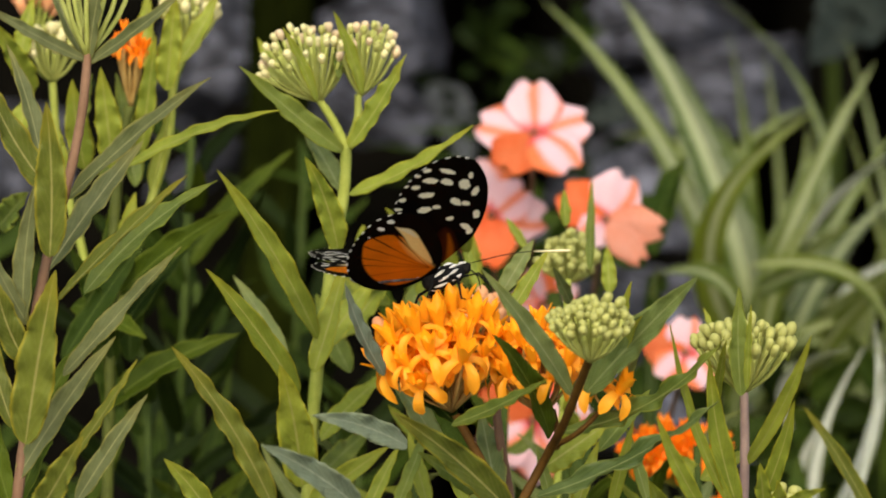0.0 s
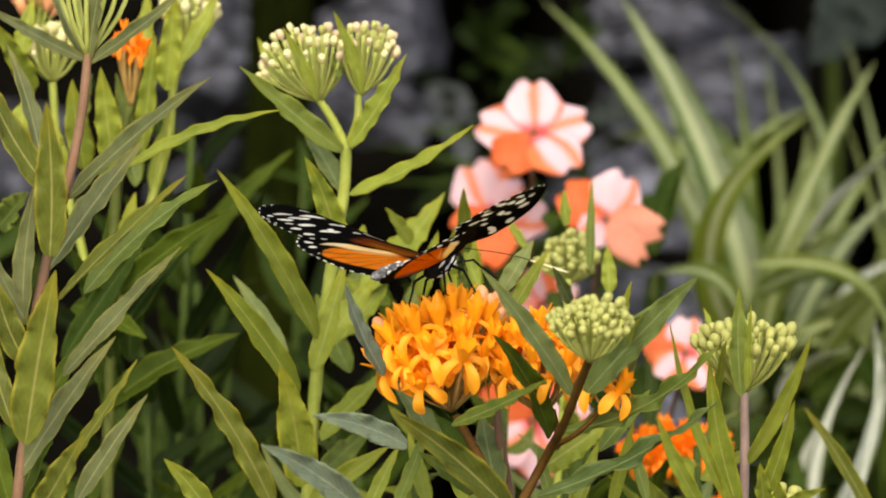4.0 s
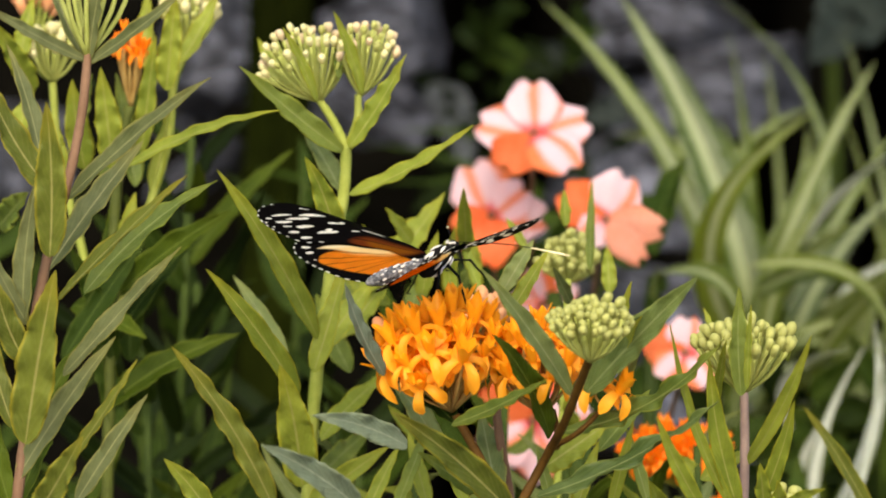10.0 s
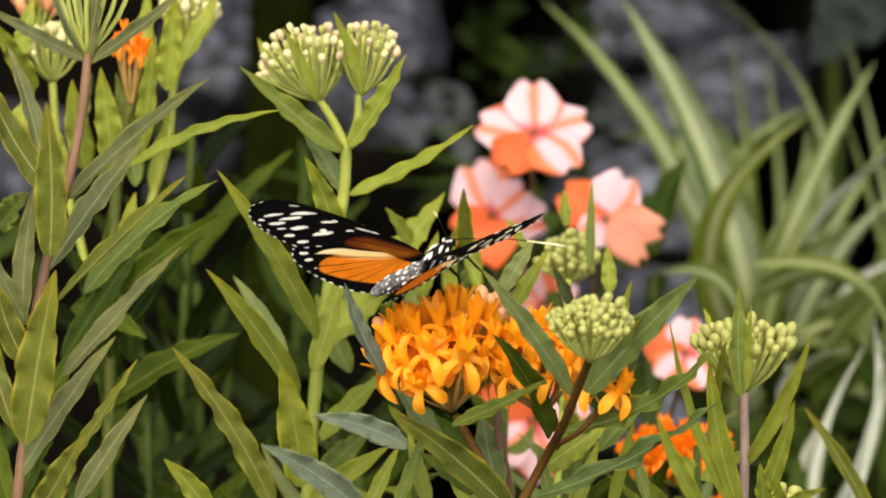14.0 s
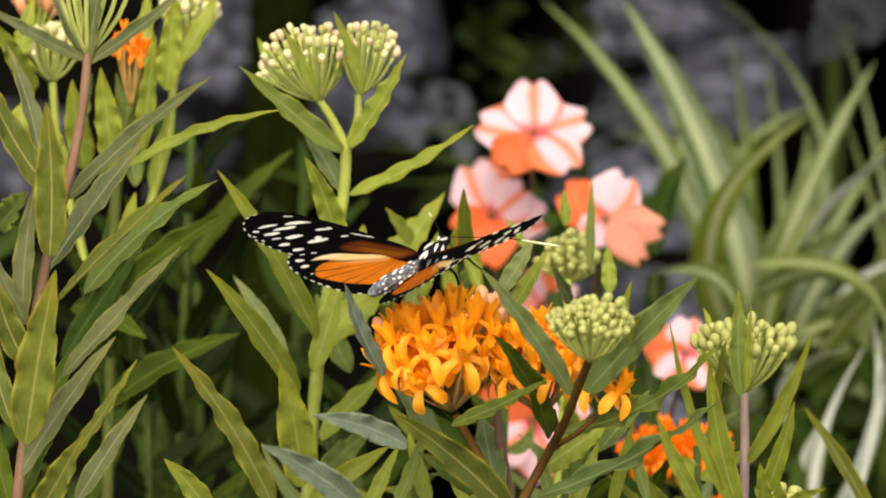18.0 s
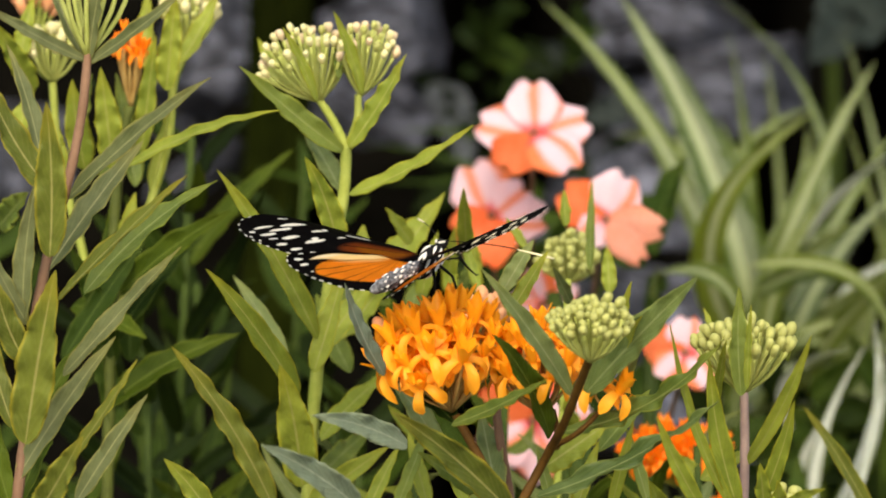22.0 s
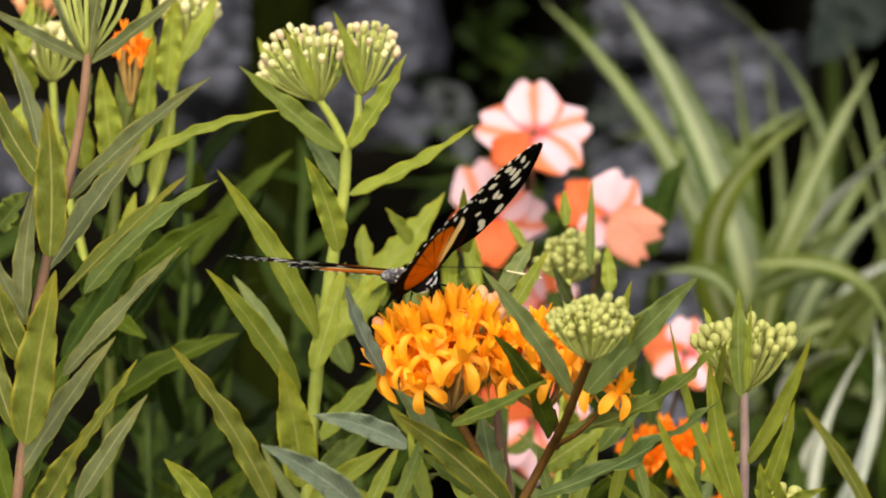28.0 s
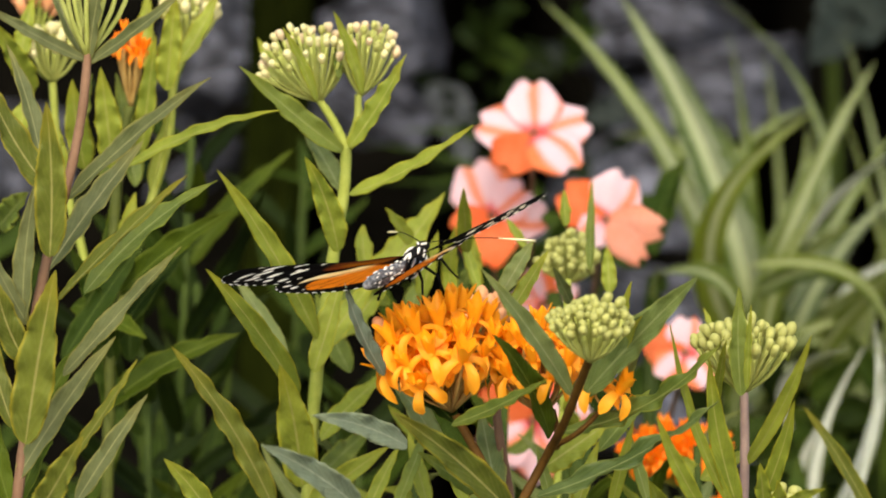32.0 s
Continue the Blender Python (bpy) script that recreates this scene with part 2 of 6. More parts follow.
def smooth_line(points, steps=6):
    """A rounded way through a few points, calm where they lie unevenly (Hermite, weighted by length)."""
    p = [Vector(q) for q in points]
    n = len(p)
    gap = [max(1e-9, (p[i + 1] - p[i]).length) for i in range(n - 1)]
    slope = [(p[i + 1] - p[i]) / gap[i] for i in range(n - 1)]
    m = [slope[0]] + [(slope[i - 1] * gap[i] + slope[i] * gap[i - 1]) / (gap[i - 1] + gap[i]) for i in range(1, n - 1)] + [slope[-1]]
    way = []
    for i in range(n - 1):
        for k in range(steps):
            t = k / steps
            a, b = t * t * (3 - 2 * t), t * (1 - t)
            way.append(p[i].lerp(p[i + 1], a) + gap[i] * (m[i] * b * (1 - t) - m[i + 1] * b * t))
    return way + [p[-1]]


def blade(base, tip, width, bow, spin, fold=0.40, wave=0.11, curl=0.0, shape=0.66, nv=48, nu=8, thick=0.00025, seed=0, droop=0.0, crisp=0.09):
    """A leaf as two sheets with a rim: it runs from base to tip, bowed sideways, its upper side turned by spin degrees
    from facing south. fold lifts the halves beside the midrib, wave ripples the edges, curl bends the tip back."""
    rnd = random.Random(seed)
    base, tip = Vector(base), Vector(tip)
    a = (tip - base).normalized()
    south = Vector((0, -1, 0.14))
    n0 = (south - south.dot(a) * a).normalized()
    left = n0.cross(a)
    turn = Matrix.Rotation(radians(spin), 3, a)
    n, sd = turn @ n0, turn @ left
    twist = radians(rnd.uniform(-26, 26))
    ph, ph2, fq = rnd.uniform(0, 6.3), rnd.uniform(0, 6.3), rnd.uniform(2.5, 5.0)
    length = (tip - base).length
    bm = bmesh.new()
    uv = bm.loops.layers.uv.new("UVMap")
    sheets = []
    for lift in (thick, -thick):
        rows = []
        for j in range(nv + 1):
            t = j / nv
            c = base.lerp(tip, t) + left * bow * 4 * t * (1 - t) + n * (curl * length * (t * t - t)) + Vector((0, 0, -droop * length * t * t))
            w = width / 2 * max(0.06 if j == 0 else 0.004, min(1.0, 1.04 * math.sin(math.pi * min(1, t ** shape)) ** 0.80))
            ca, sa = math.cos(twist * (t - 0.4)), math.sin(twist * (t - 0.4))
            s2, n2 = sd * ca + n * sa, n * ca - sd * sa
            row = []
            for i in range(nu + 1):
                u = 2 * i / nu - 1
                rip = wave * width * abs(u) ** 2 * math.sin(fq * math.tau * t + (ph if u < 0 else ph2)) * math.sin(math.pi * t)
                side = 3.7 * seed + (5 if u > 0 else 0)
                edge = 1 + abs(u) ** 2 * (0.13 * noise.noise(Vector((t * 5, side, 0))) + 0.09 * noise.noise(Vector((t * 27, side, 4))))
                rip += width * crisp * abs(u) ** 2 * (0.6 * noise.noise(Vector((t * 13, side, 8))) + 0.55 * noise.noise(Vector((t * 25, side, 9))))
                p = c + s2 * (u * w * edge * (1 - 0.25 * fold * abs(u))) + n2 * (fold * w * abs(u) ** 1.3 + rip)
                row.append(bm.verts.new(p + n2 * lift * (1 - 0.7 * abs(u))))
            rows.append(row)
        sheets.append(rows)
    for s, rows in enumerate(sheets):
        for j in range(nv):
            for i in range(nu):
                q = ((i, j), (i + 1, j), (i + 1, j + 1), (i, j + 1))
                q = q if s == 0 else q[::-1]
                fc = bm.faces.new([rows[y][x] for x, y in q])
                fc.material_index, fc.smooth = s, True
                for lp, (x, y) in zip(fc.loops, q):
                    lp[uv].uv = (x / nu, y / nv)
    top, low = sheets
    for j in range(nv):
        for i, flip in ((0, False), (nu, True)):
            q = [top[j][i], top[j + 1][i], low[j + 1][i], low[j][i]]
            fc = bm.faces.new(q if not flip else q[::-1])
            for lp, v in zip(fc.loops, (j, j + 1, j + 1, j) if not flip else (j, j + 1, j + 1, j)[::-1]):
                lp[uv].uv = (i / nu, v / nv)
    return bm


leaf_count = [0]


def leaf(plant, base, tip, width, bow, spin, tone, curl=0.0, name="leaf", **more):
    leaf_count[0] += 1
    width *= 0.88
    return link(name, blade(base, tip, width, bow, spin, curl=curl, seed=leaf_count[0], **more), tone, plant)


def stem(plant, points, width, mat, label="", name="stem"):
    way = smooth_line(points)
    bm = bmesh.new()
    n = len(way) - 1
    tube(bm, way, [width / 2 * (1 - 0.25 * i / n) * (1 + 0.05 * math.sin(i * 2.3)) for i in range(n + 1)], 10)
    return link(name, bm, mat, plant, label)


# ---- flowers ----
def floret_mesh(name, petal, hood, seed, size=1.0, fall=(0.55, 0.95)):
    """One milkweed flower: five hanging petals with rounded tips under a crown of five tall spoon-shaped hoods."""
    rnd = random.Random(seed)
    bm = bmesh.new()
    for k in range(5):
        turn = Matrix.Rotation(k * math.tau / 5 + rnd.uniform(-0.2, 0.2), 3, "Z")
        reach, drop, nv, nu = rnd.uniform(0.8, 1.15), rnd.uniform(*fall), 9, 4
        rows = []
        for j in range(nv + 1):
            t = j / nv
            x = 0.0010 + 0.0046 * reach * (math.sin(min(1.4, 1.7 * t)) + 0.25 * max(0, t - 0.7))
            z = 0.0006 - 0.0078 * drop * t ** 1.4 + 0.0010 * math.sin(3.1 * t)
            w = 0.00150 * (0.42 + 0.58 * math.sin(math.pi * min(1, 0.05 + 0.62 * t))) * math.sqrt(max(0.02, 1 - max(0, (t - 0.72) / 0.29) ** 2))
            rows.append([bm.verts.new(Vector(turn @ Vector((x + 0.0002 * abs(u), u * w, z + 0.0005 * abs(u) ** 2))) * size) for u in [2 * i / nu - 1 for i in range(nu + 1)]])
        for j in range(nv):
            for i in range(nu):
                bm.faces.new((rows[j][i], rows[j + 1][i], rows[j + 1][i + 1], rows[j][i + 1]))
    up = bmesh.new()
    for k in range(5):
        turn = Matrix.Rotation((k + 0.5) * math.tau / 5 + rnd.uniform(-0.1, 0.1), 3, "Z")
        tilt, tall = rnd.uniform(0.10, 0.42), rnd.uniform(0.85, 1.15)
        rows = []
        for j in range(9):
            t = j / 8
            w = 0.00128 * (0.55 + 0.45 * math.sin(math.pi * min(1, 0.05 + 0.75 * t))) * math.sqrt(max(0.03, 1 - max(0, (t - 0.6) / 0.41) ** 2))
            x, z = 0.0012 + 0.0060 * tilt * t ** 1.3, 0.0004 + 0.0064 * tall * t
            rows.append([up.verts.new(Vector(turn @ Vector((x - 0.0009 * u * u * (1 - 0.4 * t), u * w, z - 0.0003 * u * u * t))) * size) for u in (-1, -0.5, 0, 0.5, 1)])
        for j in range(8):
            for i in range(4):
                up.faces.new((rows[j][i], rows[j][i + 1], rows[j + 1][i + 1], rows[j + 1][i])).material_index = 1
    spare = bpy.data.meshes.new("hoods")
    up.to_mesh(spare)
    up.free()
    bm.from_mesh(spare)
    bpy.data.meshes.remove(spare)
    tube(bm, [Vector((0, 0, z)) * size for z in (-0.0004, 0.0008, 0.0022, 0.0028)], [r * size for r in (0.0008, 0.0011, 0.0011, 0.0007)], 8, 1)
    me = bpy.data.meshes.new(name)
    bm.to_mesh(me)
    bm.free()
    me.materials.append(petal)
    me.materials.append(hood)
    me.polygons.foreach_set("use_smooth", [True] * len(me.polygons))
    return me


def bud_mesh(name, mat, length=0.0034, width=0.0012):
    bm = bmesh.new()
    prof = [(-0.1, 0.28), (0.1, 0.55), (0.3, 0.88), (0.58, 1.0), (0.8, 0.9), (0.94, 0.55), (1.0, 0.12)]
    rings = tube(bm, [(0, 0, length * t) for t, r in prof], [width * r for t, r in prof], 10)
    for r in rings[2:6]:
        for k, v in enumerate(r):
            v.co.xy *= 1.06 if k % 2 else 0.93
    me = bpy.data.meshes.new(name)
    bm.to_mesh(me)
    bm.free()
    me.materials.append(mat)
    me.polygons.foreach_set("use_smooth", [True] * len(me.polygons))
    return me


FLORETS = [floret_mesh("floret", PETAL_ORANGE, HOOD_ORANGE, k) for k in range(4)]
FLORETS_OPEN = [floret_mesh("floret", PETAL_ORANGE, HOOD_ORANGE, k + 30, 1.0, (0.45, 0.8)) for k in range(3)]
FLORETS_DEEP = [floret_mesh("floret", PETAL_DEEP, PETAL_DEEP, k + 9) for k in range(3)]
BUDS_GREEN = [bud_mesh("flower_bud", BUD_GREEN, 0.0034, 0.0014), bud_mesh("flower_bud", BUD_GREEN, 0.0030, 0.0012), bud_mesh("flower_bud", BUD_GREEN, 0.0038, 0.0015)]
BUDS_CREAM = [bud_mesh("flower_bud", BUD_CREAM, 0.0038, 0.0014), bud_mesh("flower_bud", BUD_CREAM, 0.0034, 0.0013), bud_mesh("flower_bud", BUD_GREEN, 0.0034, 0.0012)]
BUDS_MIXED = [*BUDS_CREAM, bud_mesh("flower_bud", BUD_BLUSH, 0.0036, 0.0014)]
BUDS_PALE = [bud_mesh("flower_bud", BUD_GREEN, 0.0044, 0.0012), bud_mesh("flower_bud", BUD_GREEN, 0.0038, 0.0013), bud_mesh("flower_bud", BUD_GREEN, 0.0036, 0.0011)]
BUDS_PEACH = [bud_mesh("flower_bud", BUD_PEACH, 0.0066, 0.0018)]


def umbel(plant, at, count, reach, polar, meshes, stalk_mat, name="floret", lean=(0, 0, 1), seed=1, size=1.0, flat=0.0, stalk=0.00042, upright=1.0, jitter=0.12):
    """A round head: stalks fan out from one point, each with a flower or bud at its end. reach: the head's half widths and
    height; polar: how far round it goes, in degrees; flat pulls the ends towards one level."""
    rnd = random.Random(seed)
    at, up = Vector(at), Vector(lean).normalized()
    turn = Vector((0, 0, 1)).rotation_difference(up).to_matrix()
    ends = []
    for k in range(count):
        th = radians(polar) * math.sqrt((k + 0.5) / count)
        ph = k * 2.39996 + rnd.uniform(-0.15, 0.15)
        d = Vector((math.sin(th) * math.cos(ph), math.sin(th) * math.sin(ph), math.cos(th)))
        e = Vector((d.x * reach[0], d.y * reach[1], (d.z * (1 - flat) + flat) * reach[2])) * rnd.uniform(1 - jitter, 1.05)
        ends.append((turn @ e, (turn @ Vector((d.x, d.y, d.z + upright))).normalized()))
    bm = bmesh.new()
    for e, d in ends:
        mid = Vector((e.x * 0.60, e.y * 0.60, e.z * 0.44)) + Vector([rnd.uniform(-0.03, 0.03) * e.length for _ in range(3)])
        tube(bm, smooth_line([at, at + mid, at + e], 3), [stalk * f for f in (1.15, 1.0, 0.95, 0.9, 0.9, 0.95, 1.1)], 5)
    head = link("umbel", bm, stalk_mat, plant)
    for e, d in ends:
        q = d.to_track_quat("Z", "Y").to_matrix().to_4x4() @ Matrix.Rotation(rnd.uniform(0, 6.3), 4, "Z")
        place(name, rnd.choice(meshes), head, "", Matrix.Translation(at + e) @ q @ Matrix.Diagonal((*(size * rnd.uniform(0.78, 1.14),) * 3, 1)))
    return head


def milkweed(foot, label, group="milkweed plants"):
    return thing("milkweed_plant", foot, label, "plant", group)


# ---- ground, bank and rocks ----
def ground():
    bm = bmesh.new()
    bmesh.ops.create_grid(bm, x_segments=60, y_segments=60, size=1.0)
    for v in bm.verts:
        r = max(abs(v.co.x), abs(v.co.y))
        k = 3 + 400 * max(0, r - 0.8) ** 2 * 25
        v.co = Vector((v.co.x * k, v.co.y * k, 0))
        if r < 0.8:
            v.co.z = 0.02 * noise.noise(v.co * 3)
    tagged(link("ground", bm, GROUND_SOIL), "dry brown garden soil under the plants", "ground", kind="structure")


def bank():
    """The bank behind the plants: a thick wall of earth, uneven in front, its shade put into the near-black colour. The
    unseen lip leaning out at the top is added to block light.
    """
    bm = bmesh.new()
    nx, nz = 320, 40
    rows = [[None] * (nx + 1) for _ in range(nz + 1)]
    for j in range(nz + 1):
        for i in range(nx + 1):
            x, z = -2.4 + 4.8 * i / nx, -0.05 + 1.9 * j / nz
            shade_lip = max(0.0, min(1.0, (z - 0.95) / 0.45))
            y = 2.55 - 0.75 * shade_lip * shade_lip * (3 - 2 * shade_lip) + 0.10 * noise.noise(Vector((x * 4, z * 4, 1.7))) + 0.1 * z + 0.05 * noise.noise(Vector((x * 14, z * 14, 5)))
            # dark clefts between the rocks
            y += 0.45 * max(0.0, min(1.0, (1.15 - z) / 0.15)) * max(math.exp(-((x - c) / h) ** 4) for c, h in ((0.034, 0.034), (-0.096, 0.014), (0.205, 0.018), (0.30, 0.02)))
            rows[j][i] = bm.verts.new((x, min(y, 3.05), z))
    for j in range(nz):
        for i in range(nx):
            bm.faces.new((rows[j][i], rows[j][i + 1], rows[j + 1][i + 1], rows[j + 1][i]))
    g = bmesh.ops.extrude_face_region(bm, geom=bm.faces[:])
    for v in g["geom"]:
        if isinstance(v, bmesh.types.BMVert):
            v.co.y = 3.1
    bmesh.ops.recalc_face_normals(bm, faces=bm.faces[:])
    return tagged(link("wall_bank", bm, SHADED_SOIL), "earth bank behind the flower bed, coloured near-black for shade", "bank", kind="structure")


def stone_mesh(seed):
    rnd = random.Random(seed)
    bm = bmesh.new()
    bmesh.ops.create_cube(bm, size=2.0)
    bmesh.ops.subdivide_edges(bm, edges=bm.edges[:], cuts=5, use_grid_fill=True)
    off = Vector((seed * 3.1, seed * 1.7, 0))
    for v in bm.verts:
        p = v.co.copy()
        q = p.normalized() * 1.25
        v.co = p.lerp(q, 0.42) + 0.24 * noise.noise_vector(p * 0.9 + off) + 0.07 * noise.noise_vector(p * 3.2 + off)
        v.co.z += 0.05 * math.floor(3 * noise.noise(p * 1.3 + off))
    me = bpy.data.meshes.new("stone")
    bm.to_mesh(me)
    bm.free()
    me.materials.append(SLATE)
    return me


STONES = [stone_mesh(k) for k in range(7)]


def stone(at, size, seed, wall):
    rnd = random.Random(seed)
    m = Matrix.LocRotScale(Vector(at), Euler((rnd.uniform(-0.25, 0.25), rnd.uniform(-0.35, 0.35), rnd.uniform(-0.4, 0.4))), Vector(size))
    return place("stone", STONES[seed % 7], wall, "", m)


ground()
bank()
rockery = tagged(new("wall_rockery", None), "stacked grey slate stones against the dark bank", "stone wall", kind="structure")

stone((-0.1343, 2.3432, 0.7870), (0.0246, 0.07, 0.0312), 1, rockery)
stone((-0.1485, 2.4326, 0.7051), (0.0112, 0.05, 0.0072), 2, rockery)
stone((-0.1585, 2.4867, 0.7302), (0.0134, 0.05, 0.0127), 3, rockery)
stone((-0.0341, 2.3441, 0.7935), (0.0302, 0.07, 0.0263), 4, rockery)
stone((-0.0637, 2.3404, 0.7675), (0.0295, 0.07, 0.0230), 5, rockery)
stone((-0.0276, 2.3393, 0.7594), (0.0217, 0.06, 0.0138), 6, rockery)
stone((0.0972, 2.3439, 0.7919), (0.0171, 0.07, 0.0131), 7, rockery)
stone((0.1361, 2.3958, 0.8024), (0.0369, 0.07, 0.0184), 8, rockery)
stone((0.1694, 2.3404, 0.7675), (0.0328, 0.07, 0.0246), 9, rockery)
stone((0.1119, 2.3391, 0.7578), (0.0184, 0.07, 0.0144), 10, rockery)
stone((0.1112, 2.2826, 0.7152), (0.0321, 0.07, 0.0257), 11, rockery)
stone((0.1309, 2.1735, 0.6576), (0.0338, 0.07, 0.0215), 12, rockery)
stone((0.1678, 2.1667, 0.6089), (0.0369, 0.07, 0.0277), 13, rockery)
stone((0.1063, 2.1667, 0.6089), (0.0277, 0.07, 0.0215), 14, rockery)
stone((-0.2528, 2.3846, 0.7228), (0.0201, 0.07, 0.0268), 17, rockery)
stone((0.0565, 2.2768, 0.6739), (0.0386, 0.07, 0.0193), 18, rockery)
rnd = random.Random(5)
for k in range(46):
    side = -1 if k % 2 else 1
    stone((side * rnd.uniform(0.36, 1.9), rnd.uniform(2.36, 2.5), rnd.uniform(0.05, 1.3)), (rnd.uniform(0.05, 0.11), 0.08, rnd.uniform(0.035, 0.07)), 20 + k, rockery)
for k in range(26):
    stone((rnd.uniform(-0.4, 0.4), rnd.uniform(2.3, 2.45), rnd.uniform(0.03, 0.36)), (rnd.uniform(0.05, 0.1), 0.08, rnd.uniform(0.03, 0.06)), 70 + k, rockery)

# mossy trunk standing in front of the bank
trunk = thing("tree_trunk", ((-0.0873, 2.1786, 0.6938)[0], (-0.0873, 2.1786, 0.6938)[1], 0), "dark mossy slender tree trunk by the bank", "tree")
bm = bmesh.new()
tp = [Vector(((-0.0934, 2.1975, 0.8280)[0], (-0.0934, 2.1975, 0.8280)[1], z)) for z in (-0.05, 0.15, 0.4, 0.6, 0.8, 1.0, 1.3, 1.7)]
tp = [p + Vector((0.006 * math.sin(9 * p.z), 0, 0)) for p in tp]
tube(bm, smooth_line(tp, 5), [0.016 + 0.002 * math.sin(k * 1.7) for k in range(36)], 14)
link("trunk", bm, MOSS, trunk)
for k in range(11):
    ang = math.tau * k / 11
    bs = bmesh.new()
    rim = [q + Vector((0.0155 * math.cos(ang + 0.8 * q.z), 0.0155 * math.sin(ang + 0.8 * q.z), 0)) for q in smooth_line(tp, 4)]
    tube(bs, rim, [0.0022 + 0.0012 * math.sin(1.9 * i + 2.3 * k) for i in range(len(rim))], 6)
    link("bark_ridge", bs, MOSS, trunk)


# ---- spider plant with striped strap leaves ----
spider = thing("spider_plant", (0.14, 1.72, 0), "large clump of arching striped green and cream strap leaves", "plant")


def strap(root, tip, width, bow, spin=0, droop=0.0, tone=STRAP):
    leaf(spider, root, tip, width, bow, spin, tone, name="strap_leaf", fold=0.45, wave=0.02, shape=0.42, nv=22, nu=4, droop=droop)


strap((0.1243, 1.5782, 0.7333), (0.0704, 1.6184, 0.8756), 0.0310, -0.0089, 20)
strap((0.1145, 1.6005, 0.7479), (0.0418, 1.6980, 0.8671), 0.0148, -0.0112, 15)
strap((0.1205, 1.5585, 0.7366), (0.1375, 1.4924, 0.8412), 0.0194, 0.0265, -10)
strap((0.1220, 1.5795, 0.7421), (0.1712, 1.5948, 0.8510), 0.0156, 0.0045, 10)
strap((0.1368, 1.6795, 0.7354), (0.1200, 1.7480, 0.8632), 0.0089, -0.0335, 30)
strap((0.1335, 1.7316, 0.7470), (0.1624, 1.7904, 0.8058), 0.0083, -0.0071, 0)
strap((0.1204, 1.5325, 0.7673), (0.1657, 1.4812, 0.7614), 0.0104, 0.0162, 30)
strap((0.1102, 1.4819, 0.7665), (0.0788, 1.4643, 0.7850), 0.0130, -0.0084, 20)
strap((0.0843, 1.4303, 0.7583), (0.0756, 1.4054, 0.7967), 0.0071, 0.0051, 10)
strap((0.1220, 1.5764, 0.7200), (0.1858, 1.6409, 0.8197), 0.0139, 0.0045, 20)
strap((0.1332, 1.5764, 0.7200), (0.1824, 1.5879, 0.8019), 0.0150, 0.0089, -20)
strap((0.1287, 1.5745, 0.7067), (0.1745, 1.5337, 0.7759), 0.0139, 0.0112, 10)
strap((0.1225, 1.6841, 0.7683), (0.1188, 1.7408, 0.8124), 0.0095, -0.0047, 20)
strap((0.1164, 1.7337, 0.7615), (0.1675, 1.7913, 0.8120), 0.0076, 0.0142, 20)
strap((0.1312, 1.4130, 0.7072), (0.1484, 1.4015, 0.7688), 0.0068, 0.0048, 10, tone=STRAP_WHITE)
strap((0.1390, 1.4124, 0.7032), (0.1559, 1.4007, 0.7633), 0.0068, -0.0040, 25, tone=STRAP_WHITE)
strap((0.1258, 1.4231, 0.7071), (0.1414, 1.4087, 0.7488), 0.0056, 0.0040, 0, tone=STRAP_WHITE)
strap((0.1291, 1.4761, 0.7250), (0.1450, 1.4308, 0.7623), 0.0071, 0.0126, 20, tone=STRAP_WHITE)
strap((0.1329, 1.4213, 0.6941), (0.1572, 1.4314, 0.7663), 0.0059, -0.0061, 30, tone=STRAP_WHITE)
strap((0.1332, 1.5832, 0.7687), (0.1810, 1.5407, 0.8252), 0.0098, 0.0067, 40, tone=STRAP_WHITE)
strap((0.1247, 1.7853, 0.7697), (0.0812, 1.8889, 0.7884), 0.0088, -0.0101, 10)
strap((0.1236, 1.6017, 0.7568), (0.1237, 1.7459, 0.8487), 0.0102, -0.0023, 40)
strap((0.1144, 1.4846, 0.7852), (0.1612, 1.4286, 0.7462), 0.0075, 0.0230, 25)
strap((0.1303, 1.5992, 0.7389), (0.1779, 1.5863, 0.7908), 0.0089, 0.0134, 15)
strap((0.1168, 1.6043, 0.7748), (0.0872, 1.6484, 0.8014), 0.0076, -0.0067, 15)
strap((0.1249, 1.5585, 0.7366), (0.1517, 1.5482, 0.8068), 0.0102, 0.0066, -10)
strap((0.1266, 1.6387, 0.7325), (0.1011, 1.6474, 0.7945), 0.0098, -0.0045, 10)
strap((0.1341, 1.3913, 0.6965), (0.1510, 1.4029, 0.7790), 0.0048, -0.0079, 15, tone=STRAP_WHITE)
# short leaves take the dark tone, standing in for shade low in the clump
rnd = random.Random(11)
for k in range(50):
    a = rnd.uniform(-60, 80)
    reach, h = rnd.uniform(0.10, 0.26), rnd.uniform(0.14, 0.34)
    root = Vector((0.155 + rnd.uniform(-0.03, 0.05), 1.70 + rnd.uniform(-0.05, 0.12), rnd.uniform(0.42, 0.58)))
    tip = root + Vector((math.sin(radians(a)) * reach + 0.03, rnd.uniform(-0.10, 0.12), h * math.cos(radians(a * 0.9)) - 0.02))
    strap(tuple(root), tuple(tip), rnd.uniform(0.007, 0.014), rnd.uniform(0.005, 0.03) * (1 if a > 0 else -1), rnd.uniform(-50, 50), rnd.uniform(0, 0.25), STRAP if h > 0.22 else dark)
